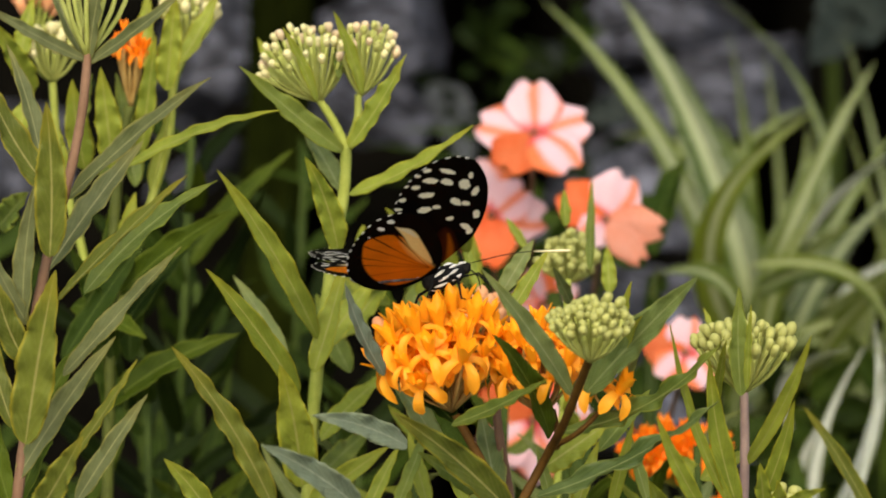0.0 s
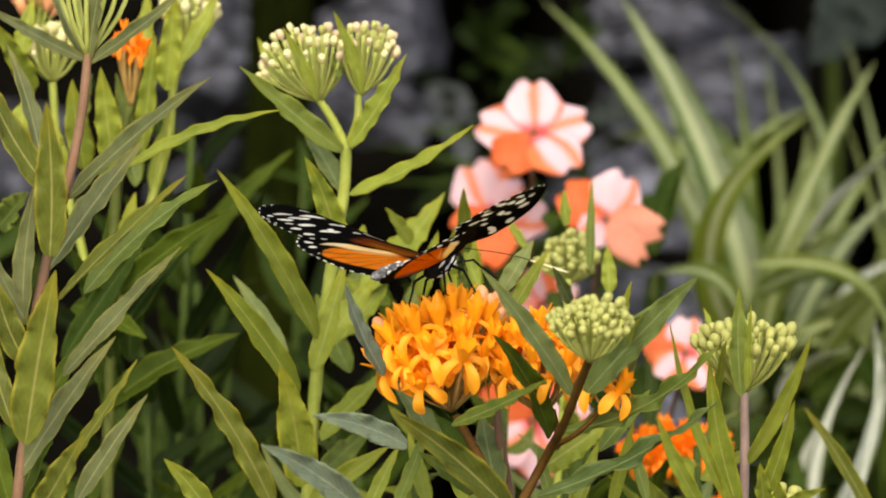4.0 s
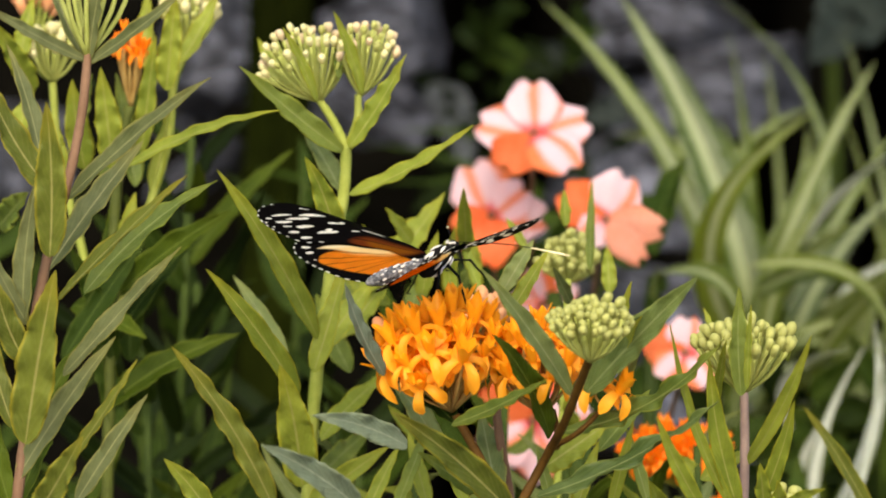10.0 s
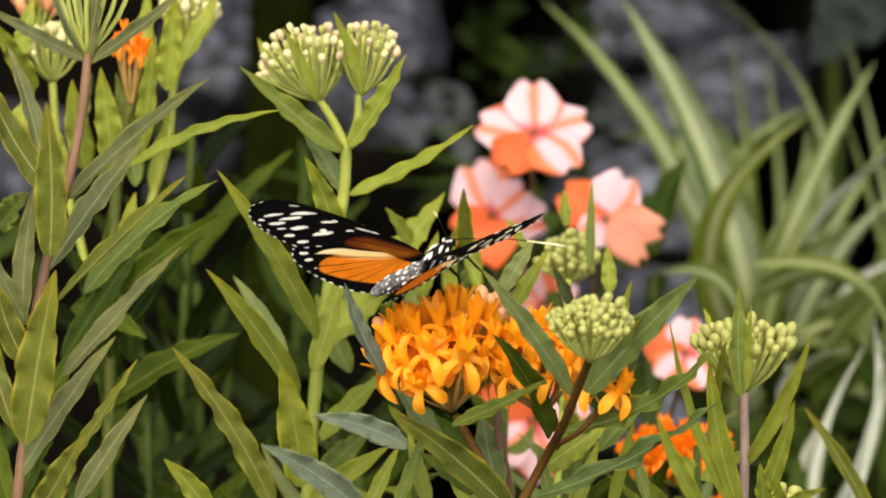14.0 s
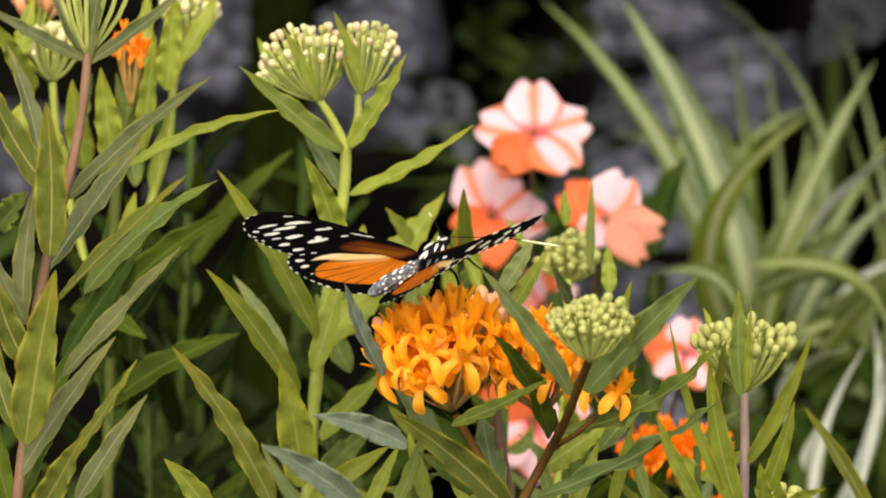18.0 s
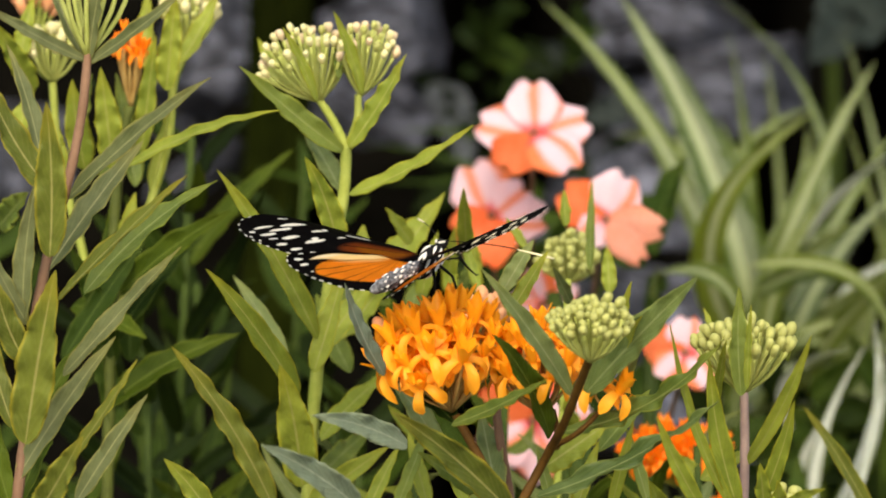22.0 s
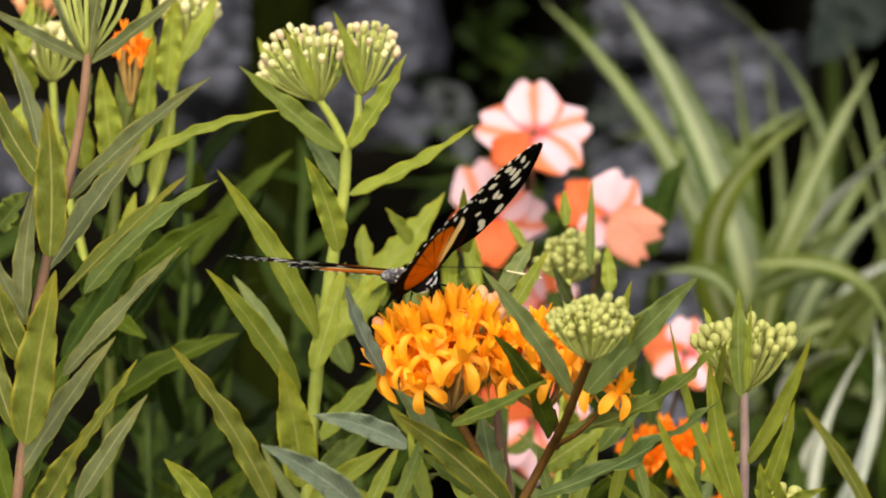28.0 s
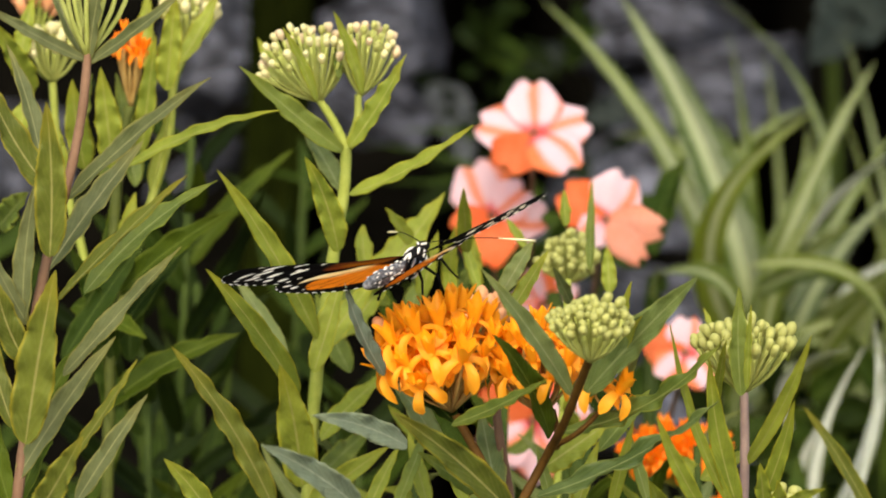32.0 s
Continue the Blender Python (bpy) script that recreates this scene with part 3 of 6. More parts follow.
# the lower leaves arch out to the side and hang over
for k in range(26):
    root = Vector((rnd.uniform(0.105, 0.150), rnd.uniform(1.53, 1.62), rnd.uniform(0.69, 0.73)))
    tip = root + Vector((rnd.uniform(0.015, 0.075), rnd.uniform(-0.05, 0.02), rnd.uniform(0.015, 0.075)))
    strap(tuple(root), tuple(tip), rnd.uniform(0.007, 0.011), rnd.uniform(0.008, 0.02), rnd.uniform(-30, 40), rnd.uniform(0, 0.2), STRAP if k % 6 else STRAP_WHITE)
# near-black leaves added low in front, in place of the clump's own shade
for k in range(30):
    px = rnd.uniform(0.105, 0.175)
    strap((px, rnd.uniform(1.44, 1.52), 0.62), (px + rnd.uniform(-0.01, 0.03), rnd.uniform(1.42, 1.5), rnd.uniform(0.68, 0.735)), rnd.uniform(0.014, 0.022), rnd.uniform(-0.008, 0.008), rnd.uniform(-50, 50), tone=rnd.choice((full_shade, full_shade, dark)))
# slender dark blades crossing the gap before the bank
strap((0.0293, 1.72, 0.7854), (-0.0352, 1.74, 0.8007), 0.0034, -0.0044, 20, tone=dark)
strap((0.0281, 1.72, 0.7927), (-0.0316, 1.74, 0.7849), 0.0029, 0.0024, 20, tone=dark)
strap((0.0256, 1.72, 0.8049), (-0.0205, 1.74, 0.8071), 0.0029, -0.0019, 20, tone=dark)
strap((-0.0542, 1.72, 0.7854), (-0.0842, 1.74, 0.7903), 0.0034, -0.0015, 20, tone=dark)
bm = bmesh.new()
for k in range(9):
    a = k * 2.4
    tube(bm, [(0.155 + 0.01 * math.cos(a), 1.72 + 0.02 * math.sin(a), -0.02), (0.157 + 0.02 * math.cos(a), 1.72 + 0.03 * math.sin(a), 0.3), (0.16 + 0.03 * math.cos(a), 1.71 + 0.05 * math.sin(a), 0.58)], [0.012, 0.01, 0.006], 8)
link("crown", bm, STEM_GREEN, spider, "sheathed leaf bases")

# a broad grey-green leaf hanging before the bank
climber = thing("climber", ((0.2042, 2.0959, 0.8242)[0], 2.5, 0), "climber with broad grey-green leaves on the bank", "plant")
stem(climber, [((0.2042, 2.0959, 0.8242)[0], 2.44, -0.02), (0.24, 2.40, 0.5), (0.22, 2.36, 0.95), (0.21, 2.30, 1.2)], 0.008, STEM_SHADED)
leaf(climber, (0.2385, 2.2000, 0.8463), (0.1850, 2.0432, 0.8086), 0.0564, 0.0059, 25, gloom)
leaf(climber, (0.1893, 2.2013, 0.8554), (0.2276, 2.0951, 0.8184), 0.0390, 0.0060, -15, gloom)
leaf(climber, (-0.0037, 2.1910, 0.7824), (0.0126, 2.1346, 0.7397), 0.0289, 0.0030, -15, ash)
# small climber leaves, near-black because their shade is in the colour
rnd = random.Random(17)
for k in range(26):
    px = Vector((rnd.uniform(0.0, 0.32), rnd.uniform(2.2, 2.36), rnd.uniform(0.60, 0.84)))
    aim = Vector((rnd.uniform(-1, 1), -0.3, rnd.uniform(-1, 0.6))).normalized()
    leaf(climber, tuple(px), tuple(px + aim * rnd.uniform(0.025, 0.045)), rnd.uniform(0.014, 0.024), 0.002, rnd.uniform(-40, 40), rnd.choice((full_shade, full_shade, gloom)), nv=10, nu=4)

# shrub in the cleft behind the flowers, shade painted into its leaves
shrub = thing("shrub", (0.03, 2.1, 0), "green small-leaved shrub by the bank, its shade put into the leaf colour", "shrub")
stem(shrub, [(0.03, 2.1, -0.02), (0.025, 2.1, 0.4), (0.03, 2.12, 0.6), (0.03, 2.12, 0.68)], 0.003, STEM_SHADED)
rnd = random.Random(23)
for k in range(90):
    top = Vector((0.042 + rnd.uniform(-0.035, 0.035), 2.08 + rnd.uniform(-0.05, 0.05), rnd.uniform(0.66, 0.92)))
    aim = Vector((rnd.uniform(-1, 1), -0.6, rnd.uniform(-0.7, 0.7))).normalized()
    leaf(shrub, tuple(top), tuple(top + aim * rnd.uniform(0.012, 0.024)), rnd.uniform(0.008, 0.014), 0.001, rnd.uniform(-60, 60), rnd.choice((full_shade, full_shade, full_shade, dark)), nv=8, nu=4)

# ---- impatiens ----
impatiens = thing("impatiens_plant", ((0.0420, 1.3129, 0.7856)[0], 1.36, 0), "leafy impatiens with salmon and white striped flowers", "plant")


def impatiens_flower(at, radius, facing, roll, orange=(), broad=0.54, label="", petals=None, salmon=()):
    """Five broad notched petals round a small throat; the plane faces the given way. petals: each one's angle, length and breadth, where they are uneven."""
    z = Vector(facing).normalized()
    q = z.to_track_quat("Z", "Y").to_matrix().to_4x4()
    m = Matrix.Translation(at) @ q @ Matrix.Rotation(radians(roll), 4, "Z")
    bm = bmesh.new()
    tube(bm, [m @ Vector(p) for p in ((0, 0, -0.004), (0, 0, 0.0005), (0, 0, 0.003))], [0.0022, 0.0016, 0.0006], 8)
    back = m @ Vector((0, 0, -0.004))
    tube(bm, smooth_line([back, back + Vector((0, 0.006, -0.004)), Vector((at[0] * 0.9 + 0.003, 1.36, at[2] - 0.05))]), [0.0008] * 13, 6)
    flower = link("flower", bm, STEM_PINK, impatiens, label)
    for k, (angle, long, wide) in enumerate(petals or [(72 * k, 1.0, 1.0) for k in range(5)]):
        rnd = random.Random(k + int(roll) * 7)
        bp = bmesh.new()
        uv = bp.loops.layers.uv.new("UVMap")
        mt = m @ Matrix.Rotation(radians(angle), 4, "Z") @ Matrix.Rotation(radians(rnd.uniform(-16, 4)), 4, "Y") @ Matrix.Rotation(radians(rnd.uniform(-12, 12)), 4, "X")
        nu, nv, size = 14, 11, radius * long * rnd.uniform(0.94, 1.06)
        rows = []
        for j in range(nv + 1):
            t = j / nv
            w = size * broad * wide * math.sin(math.pi * min(1, 0.06 + 0.68 * t ** 0.9)) ** 0.75
            rows.append([])
            for i in range(nu + 1):
                u = 2 * i / nu - 1
                notch = 0.15 * math.exp(-(u / 0.26) ** 2) + 0.55 * (1 - math.sqrt(1 - 0.98 * abs(u) ** 2.4))
                x = size * (0.05 + 0.97 * t * (1 - notch * t ** 1.5))
                zz = 0.05 * size * math.sin(2.2 * t) - 0.07 * size * t * t - 0.03 * size * u * u * t + 0.02 * size * math.sin(5 * u + k) * t
                rows[-1].append(bp.verts.new(mt @ Vector((x, u * w, zz + 0.0004 * k))))
        for j in range(nv):
            for i in range(nu):
                fc = bp.faces.new((rows[j][i], rows[j + 1][i], rows[j + 1][i + 1], rows[j][i + 1]))
                for lp, (x, y) in zip(fc.loops, ((i, j), (i, j + 1), (i + 1, j + 1), (i + 1, j))):
                    lp[uv].uv = (x / nu, y / nv)
        bmesh.ops.solidify(bp, geom=bp.faces[:], thickness=0.0003)
        link("petal", bp, IMPATIENS_ORANGE if k in orange else IMPATIENS_SALMON if k in salmon else IMPATIENS, flower)
    return flower


impatiens_flower((0.0297, 1.3123, 0.8530), 0.0199, (0.05, -1, 0.85), 18, (3,), 0.5)
impatiens_flower((0.0163, 1.3288, 0.8243), 0.0200, (-0.25, -1, 0.2), 0, (3, 4), 0.54, petals=((116, 1.02, 1.0), (38, 0.80, 0.9), (0, 1.0, 0.9), (268, 0.95, 1.0), (205, 0.75, 0.9)))
impatiens_flower((0.0517, 1.2885, 0.8282), 0.0196, (0.2, -1, 0.25), 0, (2,), 0.54, petals=((60, 0.92, 1.0), (-12, 1.0, 0.62), (142, 0.95, 1.0), (-52, 1.0, 0.55), (218, 0.6, 1.0)), salmon=(1, 3))

impatiens_flower((0.0777, 1.2826, 0.7854), 0.0136, (0.1, -1, 0.5), 12, (2,))
impatiens_flower((0.0301, 1.3190, 0.7572), 0.0202, (-0.2, -1, 0.2), 70, (0, 1))
impatiens_flower((0.0344, 1.3441, 0.7921), 0.0142, (-0.5, -0.8, 0.2), 40, ())
stem(impatiens, [((0.0420, 1.3129, 0.7856)[0], 1.36, -0.02), (0.04, 1.36, 0.4), (0.0423, 1.3202, 0.7655), (0.0370, 1.3348, 0.7974)], 0.008, STEM_SHADED)
stem(impatiens, [((0.0420, 1.3129, 0.7856)[0], 1.36, 0.3), (0.05, 1.36, 0.6), (0.0685, 1.3186, 0.7544), (0.0690, 1.3337, 0.7899)], 0.006, STEM_SHADED)
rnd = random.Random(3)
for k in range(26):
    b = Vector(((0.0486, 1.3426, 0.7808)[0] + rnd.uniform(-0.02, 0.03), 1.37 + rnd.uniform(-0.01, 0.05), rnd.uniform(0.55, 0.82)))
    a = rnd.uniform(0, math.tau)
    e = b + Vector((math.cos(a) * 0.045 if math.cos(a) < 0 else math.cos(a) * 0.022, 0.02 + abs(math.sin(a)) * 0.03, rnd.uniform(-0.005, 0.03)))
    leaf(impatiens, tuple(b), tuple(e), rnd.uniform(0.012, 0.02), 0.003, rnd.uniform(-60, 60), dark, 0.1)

# block of near-black leaves added to darken the lower right like shade
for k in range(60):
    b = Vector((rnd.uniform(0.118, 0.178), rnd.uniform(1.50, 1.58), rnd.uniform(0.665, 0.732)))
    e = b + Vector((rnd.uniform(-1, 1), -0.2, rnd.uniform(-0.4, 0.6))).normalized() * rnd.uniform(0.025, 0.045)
    leaf(impatiens, tuple(b), tuple(e), rnd.uniform(0.012, 0.02), 0.002, rnd.uniform(-50, 50), rnd.choice((full_shade, full_shade, dark)), 0.1, nv=12, nu=4)
stem(impatiens, [(0.05, 1.40, 0.3), (0.10, 1.47, 0.55), (0.13, 1.55, 0.67), (0.165, 1.56, 0.71)], 0.005, STEM_SHADED)

# ---- milkweed A: the tall plant at the near edge ----
a = milkweed(((-0.1046, 0.9560, 0.7607)[0], (-0.1046, 0.9560, 0.7607)[1], 0), "tall olive-leaved milkweed with a pinkish stem and budding top")
stem(a, [((-0.1060, 0.9503, 0.7200)[0], (-0.1060, 0.9503, 0.7200)[1], -0.02), ((-0.1053, 0.9541, 0.7472)[0], 0.93, 0.4), (-0.1035, 0.9617, 0.8014), (-0.1016, 0.9638, 0.8163), (-0.0988, 0.9682, 0.8475), (-0.0957, 0.9703, 0.8624), (-0.0898, 0.9733, 0.8841), (-0.0871, 0.9754, 0.8990), (-0.0861, 0.9771, 0.9105)], 0.0030, STEM_PINK, "pinkish stem")
leaf(a, (-0.0865, 0.9768, 0.9088), (-0.1092, 0.9587, 0.9239), 0.0043, 0.0005, 20, sage)
leaf(a, (-0.0854, 0.9767, 0.9082), (-0.0602, 0.9593, 0.9279), 0.0049, -0.0005, -30, sage)
leaf(a, (-0.0906, 0.9722, 0.8757), (-0.0547, 0.9464, 0.9076), 0.0065, 0.0019, -35, sage, curl=0.1)
leaf(a, (-0.0943, 0.9603, 0.8631), (-0.0937, 0.9506, 0.9016), 0.0097, -0.0008, 0, moss, curl=0.08)
leaf(a, (-0.0950, 0.9724, 0.8773), (-0.1103, 0.9664, 0.9067), 0.0090, 0.0016, 25, moss)
leaf(a, (-0.0976, 0.9827, 0.8788), (-0.1078, 0.9973, 0.9108), 0.0061, -0.0011, 35, sage)
leaf(a, (-0.1016, 0.9679, 0.8454), (-0.0973, 0.9629, 0.8819), 0.0065, 0.0011, -15, sage)
leaf(a, (-0.0930, 0.9688, 0.8515), (-0.0600, 0.9432, 0.8850), 0.0062, 0.0016, -50, moss, curl=0.12)
leaf(a, (-0.0967, 0.9796, 0.8569), (-0.0739, 0.9940, 0.8875), 0.0081, 0.0006, -25, sage)
leaf(a, (-0.0886, 0.9887, 0.8499), (-0.0570, 1.0125, 0.8751), 0.0082, 0.0023, -30, green)
leaf(a, (-0.1001, 0.9541, 0.8188), (-0.0910, 0.9401, 0.8629), 0.0123, 0.0005, -5, moss, curl=0.06)
leaf(a, (-0.0920, 0.9662, 0.8332), (-0.0622, 0.9507, 0.8669), 0.0068, 0.0008, -40, sage, curl=0.1)
leaf(a, (-0.1032, 0.9627, 0.8082), (-0.0785, 0.9576, 0.8442), 0.0076, 0.0008, -25, sage)
leaf(a, (-0.0902, 0.9633, 0.8129), (-0.0734, 0.9569, 0.8387), 0.0044, -0.0005, -40, moss)
leaf(a, (-0.0879, 0.9521, 0.8048), (-0.0700, 0.9459, 0.8323), 0.0062, 0.0003, -20, sage)
leaf(a, (-0.0961, 0.9319, 0.8048), (-0.0828, 0.9150, 0.8280), 0.0084, -0.0003, -8, moss)
leaf(a, (-0.1012, 0.9667, 0.8366), (-0.1076, 0.9596, 0.8584), 0.0084, 0.0011, 15, moss)
leaf(a, (-0.1039, 0.9644, 0.8204), (-0.1114, 0.9686, 0.8502), 0.0068, 0.0011, 20, moss)
leaf(a, (-0.1005, 0.9679, 0.8454), (-0.1096, 0.9608, 0.8665), 0.0046, 0.0005, 30, sage)
# low rear leaves in the darker green, for shade
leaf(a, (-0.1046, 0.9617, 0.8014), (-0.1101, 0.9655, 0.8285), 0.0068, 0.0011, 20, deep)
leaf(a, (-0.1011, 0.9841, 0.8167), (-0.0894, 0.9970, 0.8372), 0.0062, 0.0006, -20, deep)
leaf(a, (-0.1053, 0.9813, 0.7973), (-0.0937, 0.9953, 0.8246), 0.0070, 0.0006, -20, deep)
umbel(a, (-0.0861, 0.9770, 0.9098), 9, (0.0164, 0.0130, 0.0329), 52, BUDS_CREAM, STEM_PALE, "flower_bud", seed=3, size=1.2, stalk=0.0007)
leaf(a, (-0.0857, 0.9769, 0.9092), (-0.0808, 0.9700, 0.9322), 0.0054, 0.0005, -25, sage)
leaf(a, (-0.0868, 0.9768, 0.9088), (-0.0967, 0.9898, 0.9295), 0.0041, 0.0006, 25, sage)

# ---- milkweed B: behind it, with an orange head ----
b = milkweed(((-0.0914, 1.0904, 0.7110)[0], (-0.0914, 1.0904, 0.7110)[1], 0), "milkweed with a small orange flower head among olive leaves")
stem(b, [((-0.0914, 1.0882, 0.6955)[0], 1.1, -0.02), ((-0.0914, 1.0904, 0.7110)[0], 1.1, 0.45), (-0.0929, 1.0995, 0.7761), (-0.0914, 1.1078, 0.8350), (-0.0895, 1.1126, 0.8691), (-0.0867, 1.1146, 0.8833)], 0.0038, STEM_OLIVE)
umbel(b, (-0.0864, 1.1146, 0.8830), 11, (0.0072, 0.0072, 0.0200), 38, FLORETS_DEEP, STEM_RUST, "floret", seed=5, size=0.55, stalk=0.0005)
stem(b, [(-0.0906, 1.1065, 0.8257), (-0.0827, 1.1203, 0.8523), (-0.0764, 1.1234, 0.8742), (-0.0748, 1.1256, 0.8898), (-0.0709, 1.1269, 0.8992)], 0.0028, STEM_GREEN, name="branch")
umbel(b, (-0.0709, 1.1268, 0.8984), 30, (0.0087, 0.0087, 0.0150), 60, BUDS_CREAM, STEM_PALE, "flower_bud", seed=6, size=0.95, stalk=0.0005)
stem(b, [(-0.0922, 1.1048, 0.8133), (-0.1017, 1.1195, 0.8460), (-0.1072, 1.1225, 0.8679), (-0.1092, 1.1256, 0.8898)], 0.0028, STEM_GREEN, name="branch")
umbel(b, (-0.1092, 1.1255, 0.8890), 30, (0.0098, 0.0098, 0.0150), 62, BUDS_CREAM, STEM_PALE, "flower_bud", seed=7, size=0.95, stalk=0.0005)
umbel(b, (-0.1170, 1.1571, 0.8981), 9, (0.0065, 0.0065, 0.0122), 55, BUDS_PEACH, STEM_GREEN, "flower_bud", seed=8, stalk=0.0005)
leaf(b, (-0.0758, 1.1053, 0.8887), (-0.0728, 1.0989, 0.9155), 0.0080, 0.0000, -5, olive)
leaf(b, (-0.1180, 1.1159, 0.8923), (-0.1133, 1.1189, 0.9140), 0.0069, 0.0000, -10, olive)
leaf(b, (-0.1064, 1.1214, 0.8601), (-0.1108, 1.1245, 0.8820), 0.0079, 0.0000, 15, olive)
leaf(b, (-0.0835, 1.1128, 0.8706), (-0.0788, 1.1074, 0.9037), 0.0069, 0.0000, -10, olive)
leaf(b, (-0.0945, 1.1113, 0.8598), (-0.0854, 1.1143, 0.8815), 0.0063, 0.0000, -20, green)
leaf(b, (-0.0811, 1.1212, 0.8585), (-0.0761, 1.1245, 0.8820), 0.0057, 0.0000, -20, olive)
leaf(b, (-0.1195, 1.1128, 0.8706), (-0.1130, 1.1154, 0.8892), 0.0078, 0.0000, -20, olive)
leaf(b, (-0.1041, 1.1329, 0.8699), (-0.0991, 1.1358, 0.8904), 0.0070, 0.0000, -20, green)
leaf(b, (-0.0842, 1.1360, 0.8920), (-0.0831, 1.1391, 0.9140), 0.0064, 0.0000, -10, olive)
leaf(b, (-0.0726, 1.1163, 0.8954), (-0.0616, 1.1191, 0.9155), 0.0063, -0.0006, -20, olive)
leaf(b, (-0.0992, 1.1122, 0.8660), (-0.1017, 1.1057, 0.8917), 0.0087, 0.0006, 10, olive)
leaf(b, (-0.0906, 1.1022, 0.8672), (-0.0931, 1.0962, 0.8958), 0.0090, 0.0000, 15, olive)
leaf(b, (-0.0851, 1.1115, 0.8613), (-0.0914, 1.1258, 0.8913), 0.0079, 0.0000, 30, green)
leaf(b, (-0.1133, 1.1152, 0.8877), (-0.1220, 1.0979, 0.9079), 0.0078, 0.0000, 20, olive)
leaf(b, (-0.0828, 1.0527, 0.8739), (-0.0413, 1.0249, 0.8916), 0.0050, 0.0023, -40, olive, curl=0.05)
leaf(b, (-0.0875, 1.1078, 0.8350), (-0.0851, 1.1113, 0.8598), 0.0078, 0.0009, -15, olive)
# lower leaves in darker greens, with the shade put into their colour
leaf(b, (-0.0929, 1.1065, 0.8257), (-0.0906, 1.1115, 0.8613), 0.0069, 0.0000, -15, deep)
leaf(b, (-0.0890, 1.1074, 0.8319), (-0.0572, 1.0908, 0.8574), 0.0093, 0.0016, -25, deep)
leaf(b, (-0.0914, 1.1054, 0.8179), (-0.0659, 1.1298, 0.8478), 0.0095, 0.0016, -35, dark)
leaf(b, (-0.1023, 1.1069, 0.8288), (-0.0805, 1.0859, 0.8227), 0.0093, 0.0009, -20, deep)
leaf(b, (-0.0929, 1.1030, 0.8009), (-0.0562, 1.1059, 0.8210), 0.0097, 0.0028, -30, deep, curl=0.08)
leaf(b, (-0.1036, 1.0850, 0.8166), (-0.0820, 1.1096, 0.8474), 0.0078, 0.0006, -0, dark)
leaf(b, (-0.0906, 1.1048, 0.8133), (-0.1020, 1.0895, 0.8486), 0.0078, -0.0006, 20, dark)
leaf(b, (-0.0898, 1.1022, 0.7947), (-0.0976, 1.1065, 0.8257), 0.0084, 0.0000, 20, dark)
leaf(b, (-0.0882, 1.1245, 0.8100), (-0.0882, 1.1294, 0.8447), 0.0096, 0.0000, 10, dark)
leaf(b, (-0.1205, 1.0902, 0.8531), (-0.1107, 1.0716, 0.8648), 0.0091, 0.0000, -20, green)

# ---- milkweed C: the tall budding stem behind the butterfly ----
c = milkweed(((-0.0361, 1.0515, 0.7214)[0], (-0.0361, 1.0515, 0.7214)[1], 0), "upright milkweed with two round heads of cream buds")
stem(c, [((-0.0368, 1.0494, 0.7064)[0], 1.0, -0.02), ((-0.0368, 1.0515, 0.7214)[0], 1.0, 0.5), (-0.0361, 1.0603, 0.7841), (-0.0335, 1.0651, 0.8185), (-0.0285, 1.0699, 0.8528), (-0.0263, 1.0718, 0.8663), (-0.0258, 1.0734, 0.8775)], 0.0039, STEM_GREEN)
stem(c, [(-0.0259, 1.0732, 0.8764), (-0.0293, 1.0742, 0.8835), (-0.0335, 1.0751, 0.8899)], 0.0027, STEM_GREEN, name="branch")
stem(c, [(-0.0255, 1.0732, 0.8764), (-0.0229, 1.0742, 0.8835), (-0.0226, 1.0752, 0.8905)], 0.0026, STEM_GREEN, name="branch")
umbel(c, (-0.0329, 1.0750, 0.8887), 54, (0.0140, 0.0125, 0.0196), 68, BUDS_MIXED, STEM_PALE, "flower_bud", lean=(-0.30, 0, 1), seed=9, size=0.76, flat=0.2, stalk=0.00042, jitter=0.08)
umbel(c, (-0.0220, 1.0752, 0.8902), 34, (0.0100, 0.0095, 0.0184), 62, BUDS_MIXED, STEM_PALE, "flower_bud", lean=(0.16, 0, 1), seed=10, size=0.76, flat=0.25, stalk=0.00042, jitter=0.08)
leaf(c, (-0.0266, 1.0632, 0.8767), (-0.0528, 1.0464, 0.9008), 0.0074, 0.0006, 20, green)
leaf(c, (-0.0248, 1.0633, 0.8776), (-0.0096, 1.0568, 0.9031), 0.0068, -0.0009, -30, olive)
leaf(c, (-0.0215, 1.0653, 0.8915), (-0.0287, 1.0584, 0.9142), 0.0045, -0.0006, 30, olive)
leaf(c, (-0.0332, 1.0551, 0.8907), (-0.0417, 1.0478, 0.9110), 0.0038, -0.0006, 30, olive)
leaf(c, (-0.0275, 1.0658, 0.8956), (-0.0300, 1.0775, 0.9066), 0.0030, 0.0000, 40, green)
leaf(c, (-0.0432, 1.0856, 0.8922), (-0.0509, 1.1072, 0.9028), 0.0046, 0.0000, 20, olive)
leaf(c, (-0.0248, 1.0616, 0.8653), (0.0079, 1.0443, 0.8857), 0.0062, -0.0015, -45, olive, curl=0.05)
leaf(c, (-0.0275, 1.0496, 0.8519), (-0.0356, 1.0381, 0.8781), 0.0082, -0.0012, 8, olive)
leaf(c, (-0.0272, 1.0716, 0.8648), (-0.0400, 1.1041, 0.8802), 0.0070, -0.0006, 30, grey)
leaf(c, (-0.0329, 1.0464, 0.8292), (-0.0576, 1.0228, 0.8767), 0.0076, -0.0015, 25, olive)
